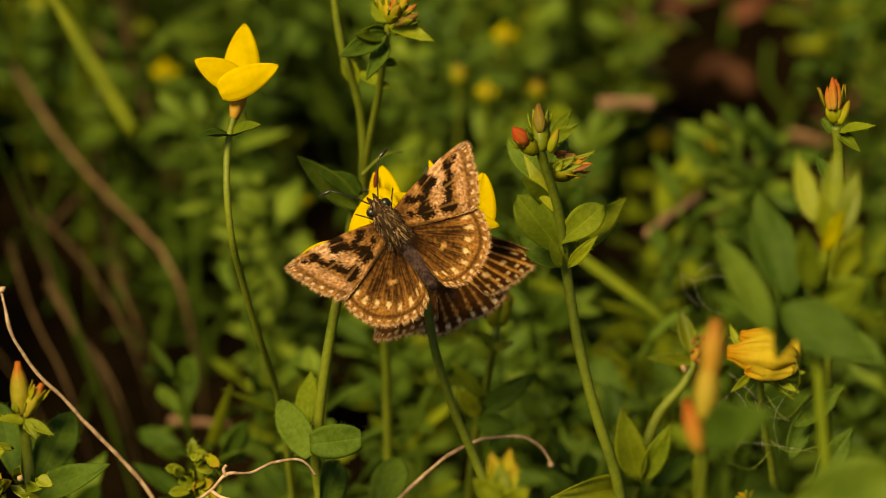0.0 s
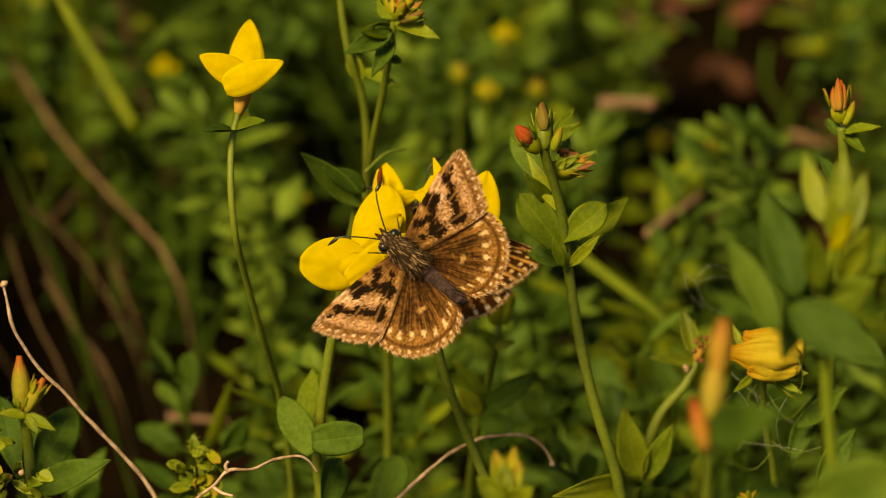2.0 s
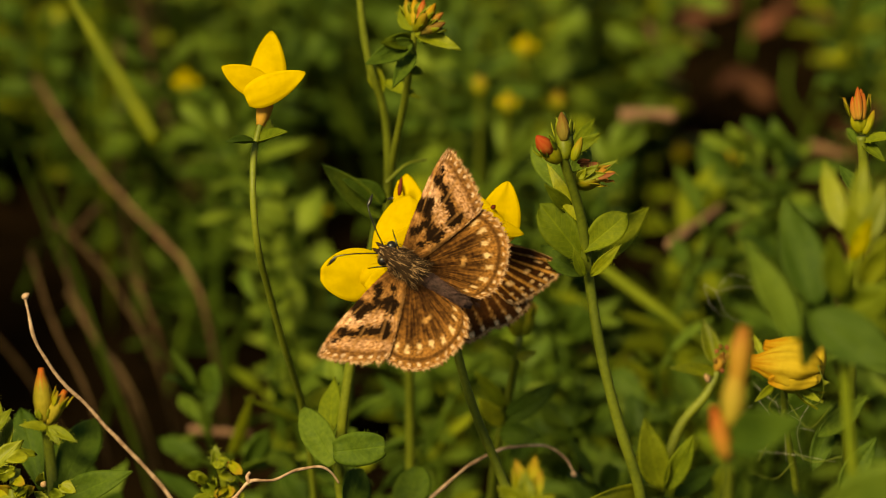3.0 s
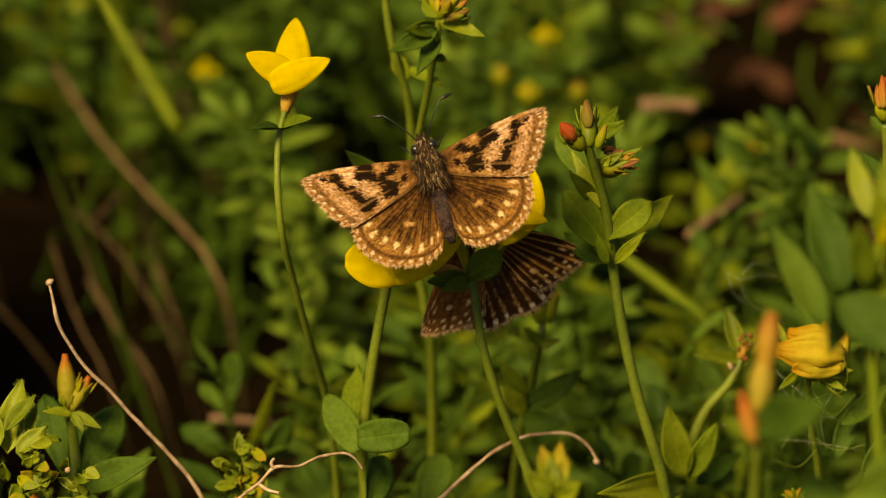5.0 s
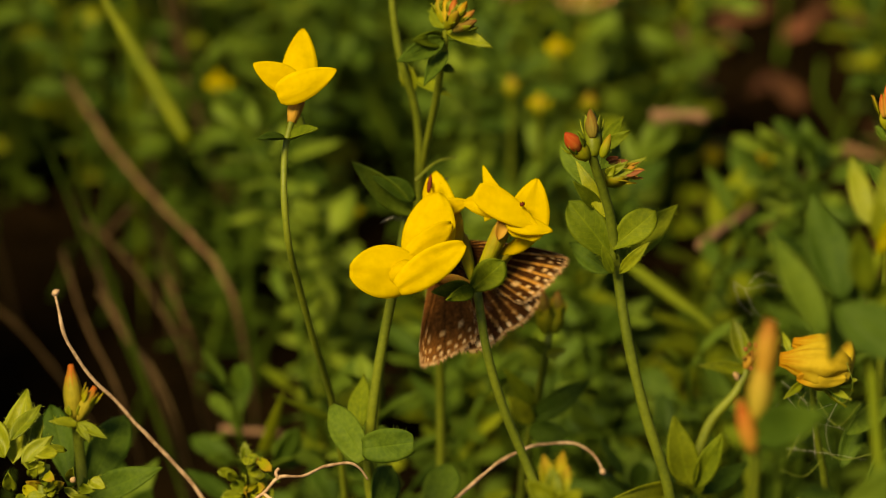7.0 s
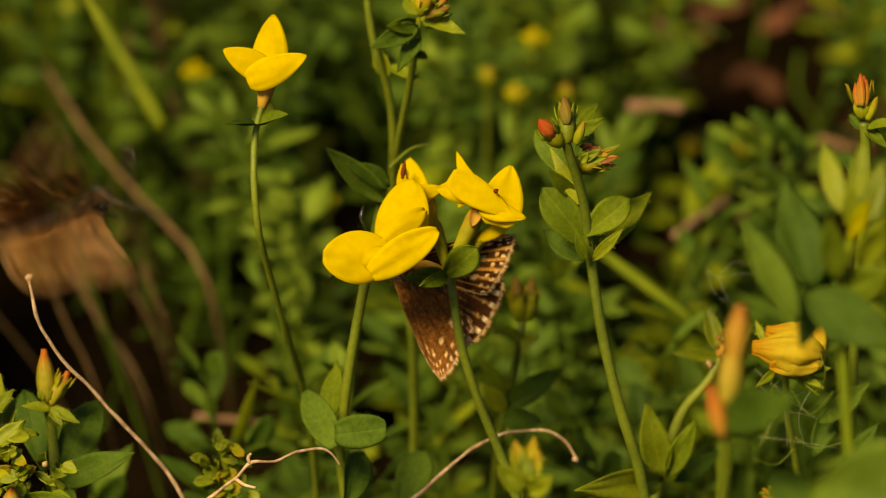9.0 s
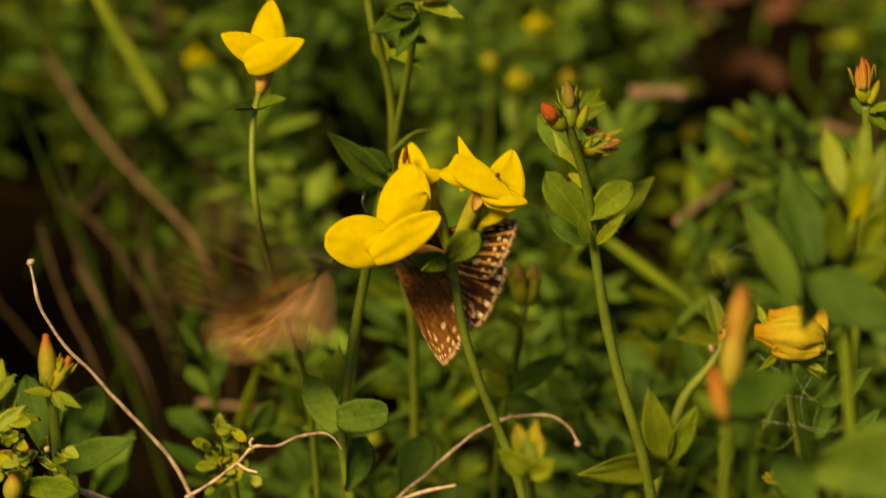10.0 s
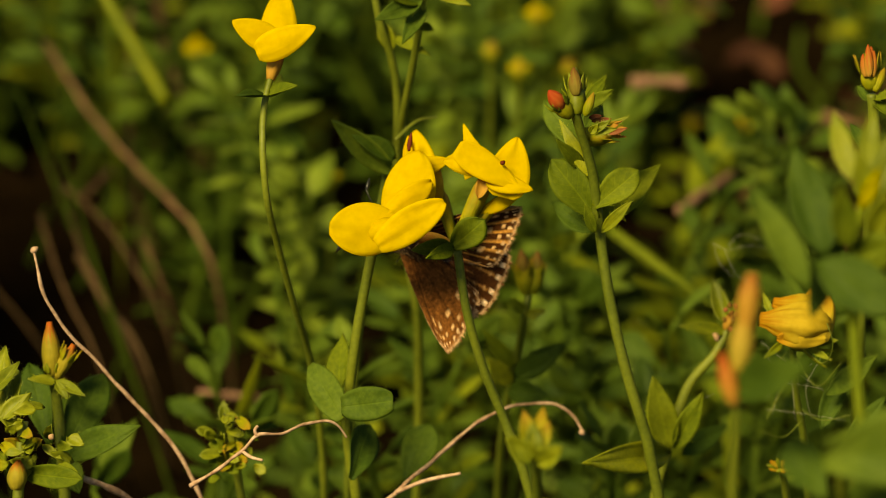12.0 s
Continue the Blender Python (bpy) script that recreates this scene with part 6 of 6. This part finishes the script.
def butterfly(label, dark):
    """A small brown skipper, head towards +y, back towards +z; its wings are returned with it."""
    rb = random.Random(3)
    root = thing("butterfly", (0, 0, 0), label, "butterfly", "butterflies")
    thorax = part("thorax", lathe(bmesh.new(), [(-2.6, 1.1, 0.5), (-1.8, 1.8, 0.7), (-0.4, 2.2, 0.9), (1.0, 2.15, 0.9), (2.1, 1.65, 0.6), (2.7, 1.15, 0.3)]), FUR, root, "furry dark brown thorax")
    part("fur", fuzz(bmesh.new(), 700, -2.4, 2.8, 2.05, 1.7, rb, 0.8), FUR, thorax)
    part("pale_hair", fuzz(bmesh.new(), 240, -2.4, 2.6, 2.1, 1.3, rb, 0.85), FUR_PALE, thorax, "scattered tan hairs")
    abdomen = part("abdomen", lathe(bmesh.new(), [(-1.9, 0.9, 0), (-2.8, 1.15, 0.2), (-4.2, 1.2, 0.4), (-6.2, 1.12, 0.35), (-8.2, 0.88, 0.1), (-9.6, 0.75, -0.3), (-10.4, 0.4, -0.35)]), FUR_GREY, root, "slender grey-brown abdomen")
    for k in range(6):
        y = -3.2 - k * 1.15
        part("segment", lathe(bmesh.new(), [(y, 1.06 - k * 0.07, 0.38 - 0.06 * k), (y - 0.3, 1.30 - k * 0.08, 0.38 - 0.06 * k), (y - 0.62, 1.06 - k * 0.07, 0.3 - 0.05 * k)], 14), FUR_GREY, abdomen)
    part("fur", fuzz(bmesh.new(), 420, -9.5, -2.0, 1.12, 0.9, rb, 0.25), FUR_GREY, abdomen)
    head = part("head", lathe(bmesh.new(), [(2.2, 1.0, 0.2), (2.8, 1.4, 0.3), (3.5, 1.45, 0.3), (4.2, 1.0, 0.2), (4.8, 0.4, 0.1)]), FUR, root, "furry dark head")
    part("fur", fuzz(bmesh.new(), 160, 2.4, 4.6, 1.2, 0.9, rb, 0.2), FUR, head)
    part("pale_hair", fuzz(bmesh.new(), 80, 2.4, 4.8, 1.3, 0.9, rb, 0.25), FUR_PALE, head, "short cream hairs")
    for s in (-1, 1):
        eye = bmesh.new()
        bmesh.ops.create_uvsphere(eye, u_segments=12, v_segments=8, radius=0.78 * mm, matrix=Matrix.Translation((s * 1.15 * mm, 3.4 * mm, 0.45 * mm)))
        part("eye", eye, BLACK, head, "shiny black eye")
        pts = [(s * 0.4 * mm, 4.0 * mm, 0.5 * mm), (s * 1.9 * mm, 6.4 * mm, 0.9 * mm), (s * 3.6 * mm, 8.6 * mm, 1.0 * mm), (s * 4.4 * mm, 9.4 * mm, 0.8 * mm)]
        ant = part("antenna", tube(bmesh.new(), pts, 0.10 * mm, 0.09 * mm, 6), BLACK, root, "thin dark antenna")
        part("club", pod(bmesh.new(), (s * 4.1 * mm, 9.1 * mm, 0.85 * mm), (s * 5.9 * mm, 9.5 * mm, 0.4 * mm), 0.27 * mm), BLACK, ant, "swollen hooked tip")
        palp = bmesh.new()
        part("palp", pod(palp, (s * 0.35 * mm, 4.0 * mm, 0), (s * 0.5 * mm, 5.6 * mm, 0.1 * mm), 0.32 * mm), FUR, head)
        for y, ex, ey in ((1.6, 4.0, 4.6), (0.4, 4.4, 1.0), (-0.8, 4.0, -3.4)):
            part("leg", tube(bmesh.new(), [(s * 0.8 * mm, y * mm, -1.0 * mm), (s * (ex * 0.55) * mm, (y + (ey - y) * 0.6) * mm, -0.9 * mm), (s * ex * 0.8 * mm, ey * mm, -2.6 * mm)], 0.14 * mm, 0.07 * mm, 6, 4), BLACK, root, "thin dark leg")
    wings = {}
    for s, tag in ((-1, "left"), (1, "right")):
        for nm, outline, painter, lift in (("hindwing", HIND, hind_colour, 0.0), ("forewing", FORE, fore_colour, 0.35 * mm)):
            wings[nm, s] = part(nm, wing_mesh(bmesh.new(), outline, painter, s, dark and (1 if s < 0 else 2), lift=lift), WING, root, nm + " with brown scales and pale dots")
    return root, wings


upper, upper_wings = butterfly("brown mottled butterfly with spread wings and pale margin dots", False)
lower, lower_wings = butterfly("dark brown butterfly clinging beneath the yellow flowers", True)

# ---- what moves ----
ROOTS = {("forewing", -1): (-0.9, 1.0, 0.7), ("forewing", 1): (0.9, 1.0, 0.7), ("hindwing", -1): (-0.9, -0.9, 0.5), ("hindwing", 1): (0.9, -0.9, 0.5)}


def wing_pose(key, up, sweep):
    """up: degrees raised over the back; sweep: degrees drawn back."""
    x, y, z = ROOTS[key]
    s = key[1]
    return pose(x * mm, y * mm, z * mm, 0, -s * up, -s * sweep)


# how far the wind moves the tops sideways: seconds, millimetres
LONE_SWAY = [(0, 0), (0.5, -0.75), (1, -0.4), (1.5, -0.15), (2, 0), (3, 0.25), (5, 0.2), (5.5, 0.5), (6.5, 0.45), (8.5, 0.6), (9, -0.1), (9.5, -0.1), (10, -0.6), (10.5, -0.9), (11, -1.2), (11.5, 0.1), (12, 0.3)]
BUD_SWAY = [(0, 0.2), (0.5, -0.6), (1, -0.5), (1.5, -0.1), (3, 0), (6.5, -0.1), (8.5, 0.4), (9, 0), (9.5, 0.2), (11, 0.1), (12, 0.3)]
TALL_SWAY = [(0, -0.1), (0.5, -0.7), (1, -0.4), (1.5, -0.15), (3, 0.15), (5, 0.1), (6.5, 0.45), (8.5, 0.4), (10.5, -0.3), (12, 0.1)]


def sway(plant, height, rows):
    f = plant.foot
    walk(plant.root, [(t, pose(f.x, f.y, f.z, 0, math.degrees(d * mm / height), 0)) for t, d in rows])


STILL = (0, 0.5, 1, 1.5, 2, 2.5, 5, 6, 6.5)


def held(rows):
    """Rows with a short rest before and after each time at which the butterfly sits still."""
    out = []
    for t, *rest in rows:
        for when in ((t - 0.067, t, t + 0.067) if t in STILL else (t,)):
            if when >= 0:
                out.append((when, *rest))
    return out


def rolled(m, degrees):
    """The pose m, leaning about the body's own length."""
    return m @ pose(0, 0, 0, 0, degrees, 0)


def motions():
    walk(upper, held([
        (0, pose(-0.00697, -0.01277, 0.12507, 57, -30.4, 18.2)),
        (0.5, pose(-0.00788, -0.01384, 0.12305, 52.1, -40.2, 26.7)),
        (1, pose(-0.00581, -0.01414, 0.12249, 52.6, -39.4, 25.9)),
        (1.5, pose(-0.00567, -0.01393, 0.12289, 53.1, -38.6, 25.1)),
        (2, pose(-0.0054, -0.01478, 0.12128, 49.8, -43.3, 30.1)),
        (2.5, pose(-0.00694, -0.0143, 0.12219, 44.1, -49.2, 38)),
        (3, pose(-0.00827, -0.01478, 0.12128, 44.9, -48.5, 36.9)),
        (3.6, pose(-0.00907, -0.01438, 0.12416, 50.4, -42.6, 29.2)),
        (4.2, pose(-0.00972, -0.01333, 0.12826, 57.9, -27.9, 16.3)),
        (4.8, pose(-0.01076, -0.0131, 0.13084, 60.5, -17.6, 9.7)),
        (5, pose(-0.00855, -0.01211, 0.13269, 60.9, -15, 8.2)),
        (5.3, pose(-0.00787, -0.01277, 0.13145, 50.4, -42.6, 29.2)),
        (5.5, pose(-0.00709, -0.01362, 0.12985, 40.5, -51.9, 42.7)),
        (5.7, pose(-0.00574, -0.01399, 0.12917, 35.2, -55, 49.3)),
        (6, pose(-0.0054, -0.0139, 0.12933, 16.4, -60.7, 71.4)),
        (6.3, pose(-0.00489, -0.01408, 0.12899, 19.7, -60.1, 67.5)),
        (6.5, pose(-0.00474, -0.01441, 0.12836, 27.4, -58.1, 58.6)),
        (6.6, pose(-0.00497, -0.01385, 0.12942, 27.4, -58.1, 58.6)),
        (6.7, pose(-0.00487, 0.00103, 0.13823, 55.2, -34.6, 21.5)),
        (7, pose(0.00994, 0.03204, 0.15395, 61.6, 8.8, -4.7)),
        (7.5, pose(0.03635, 0.06225, 0.16818, 60.5, -17.6, 9.7)),
        (8, pose(0.04579, 0.0529, 0.15059, 50.4, -42.6, 29.2)),
        (8.3, pose(0.04469, 0.14506, 0.08961, 43.2, -49.9, 39.1)),
        (8.4, pose(0.05296, 0.13758, 0.07554, 50.4, -42.6, 29.2)),
        (8.5, pose(0.05808, 0.14035, 0.08075, 55.2, -34.6, 21.5)),
        (8.6, pose(0.04524, 0.11394, 0.07369, 50.4, -42.6, 29.2)),
        (8.7, pose(0.03373, 0.08054, 0.09608, 43.2, -49.9, 39.1)),
        (8.8, pose(-0.01218, 0.01998, 0.10997, 38.5, -53.2, 45.2)),
        (8.9, pose(-0.05074, -0.02674, 0.12861, 61.9, -4.4, 2.4)),
        (9, pose(-0.05374, -0.02011, 0.13043, 26, 58.5, -60.3)),
        (9.1, pose(-0.033, -0.03382, 0.11529, 60.5, -17.6, 9.7)),
        (9.2, pose(-0.02004, -0.03993, 0.1038, 62, 0, 0)),
        (9.3, pose(-0.01266, -0.03709, 0.10914, 60.5, 17.6, -9.7)),
        (9.4, pose(-0.00555, -0.03856, 0.10637, 62, 0, 0)),
        (9.5, pose(-0.01, -0.01493, 0.09756, 61.8, -7.1, 3.8)),
        (9.6, pose(-0.01831, -0.0356, 0.11195, 61.6, 8.8, -4.7)),
        (9.7, pose(-0.03048, -0.03291, 0.117, 57, 30.4, -18.2)),
        (9.8, pose(-0.038, -0.03218, 0.11838, 50.4, 42.6, -29.2)),
        (9.9, pose(-0.03723, -0.01248, 0.11283, 47.2, 46.3, -33.8)),
        (10, pose(-0.02603, -0.00326, 0.10888, 50.4, 42.6, -29.2)),
        (10.1, pose(-0.01677, -0.03464, 0.11376, 60.5, 17.6, -9.7)),
        (10.2, pose(-0.01692, -0.03715, 0.10903, 62, 0, 0)),
        (10.3, pose(-0.02828, -0.0317, 0.11929, 55.2, 34.6, -21.5)),
        (10.4, pose(-0.03504, -0.02712, 0.12789, 43.2, 49.9, -39.1)),
        (10.5, pose(-0.04448, -0.02105, 0.13932, 38.5, 53.2, -45.2)),
        (10.6, pose(-0.04675, -0.02334, 0.13501, 47.2, 46.3, -33.8)),
        (10.7, pose(-0.03881, -0.01942, 0.14237, 43.2, 49.9, -39.1)),
        (10.8, pose(-0.03999, -0.01877, 0.14361, 38.5, 53.2, -45.2)),
        (10.9, rolled(pose(-0.03491, -0.0258, 0.13038, 26, 58.5, -60.3), -15)),
        (11, rolled(pose(-0.03614, -0.01017, 0.12782, 14.7, 61, -73.3), -38)),
        (11.1, rolled(pose(-0.03142, -0.02801, 0.12622, 43.2, 49.9, -39.1), -15)),
        (11.2, pose(-0.01515, -0.03728, 0.10878, 58.5, 26.2, -15.2)),
        (11.3, pose(-0.01357, -0.03802, 0.1074, 61.2, 13.2, -7.2)),
        (11.4, pose(-0.01701, -0.03626, 0.1107, 62, 0, 0)),
        (11.5, pose(-0.0235, -0.00296, 0.10942, 43.2, 49.9, -39.1)),
        (11.6, pose(-0.0311, -0.01862, 0.14388, 58.5, 26.2, -15.2)),
        (11.7, pose(-0.02209, -0.01035, 0.15944, 58.5, 26.2, -15.2)),
        (11.8, pose(-0.01635, 0.00541, 0.16779, 58.5, 26.2, -15.2)),
        (12, pose(-0.00728, 0.03005, 0.17152, 58.5, 26.2, -15.2)),
    ]))
    rest = [(0, 30, 30), (0.5, 28, 28), (1.5, 30, 30), (2, 25, 25), (2.5, 22, 22), (3, 15, 17), (3.6, 15, 15), (4.2, 22, 22), (4.8, 1, 1), (5.0, 0, 0), (5.3, 34, 34), (5.43, 30, 34), (5.5, 48, 38), (5.57, 62, 42), (5.7, 43, 43), (6.0, 51, 42), (6.3, 50, 41), (6.5, 49, 42), (6.6, 34, 34)]
    level = [(6.6, 40), (8.44, 40), (8.48, 70), (8.52, 70), (8.56, 40), (8.9, 50), (8.95, 74), (9.05, 74), (9.1, 50), (9.25, 24), (9.44, 24), (9.48, 58), (9.52, 58), (9.57, 24), (9.7, 46), (9.9, 50), (9.97, 68), (10.03, 68), (10.1, 26), (10.2, 26), (10.35, 52), (10.45, 60), (10.6, 58), (10.8, 62), (10.95, 70), (11.05, 70), (11.1, 56), (11.25, 26), (11.4, 26), (11.44, 40), (11.48, 72), (11.52, 72), (11.56, 40), (12, 40)]
    beat = []
    for k in range(1, 163):
        t = 6.6 + k / 30
        beat.append((t, float(np.interp(t, [p for p, _ in level], [q for _, q in level])) + 40 * math.sin(2 * math.pi * 10 * t)))
    for key, wing in upper_wings.items():
        s, sweep = key[1], (0 if key[0] == "forewing" else 2)
        rows = [(t, wing_pose(key, a if s < 0 else b, sweep)) for t, a, b in held(rest)]
        rows += [(t, wing_pose(key, a, sweep)) for t, a in beat]
        walk(wing, rows)
    walk(lower, [
        (0, pose(-0.00245, 0.00794, 0.1129, 60, -20.2, 11.3)),
        (6.5, pose(-0.00245, 0.00794, 0.1129, 60, -20.2, 11.3)),
        (6.7, pose(-0.00423, 0.0077, 0.11244, 59.4, -22.8, 12.9)),
        (8.3, pose(-0.00914, 0.00505, 0.10746, 37.4, -53.8, 46.5)),
        (12, pose(-0.00914, 0.00505, 0.10746, 37.4, -53.8, 46.5)),
    ])
    for key, wing in lower_wings.items():
        sweep = 55 if key[0] == "forewing" else 44
        turn, back = (2, 0) if key[1] < 0 else (7, -7)
        walk(wing, [(0, wing_pose(key, 4, sweep + back)), (6.5, wing_pose(key, 4, sweep + back)), (8.3, wing_pose(key, 8, sweep + turn)), (12, wing_pose(key, 8, sweep + turn))])
    sway(lone, 0.135, LONE_SWAY)
    sway(budding, 0.125, BUD_SWAY)
    sway(tall, 0.15, TALL_SWAY)


motions()
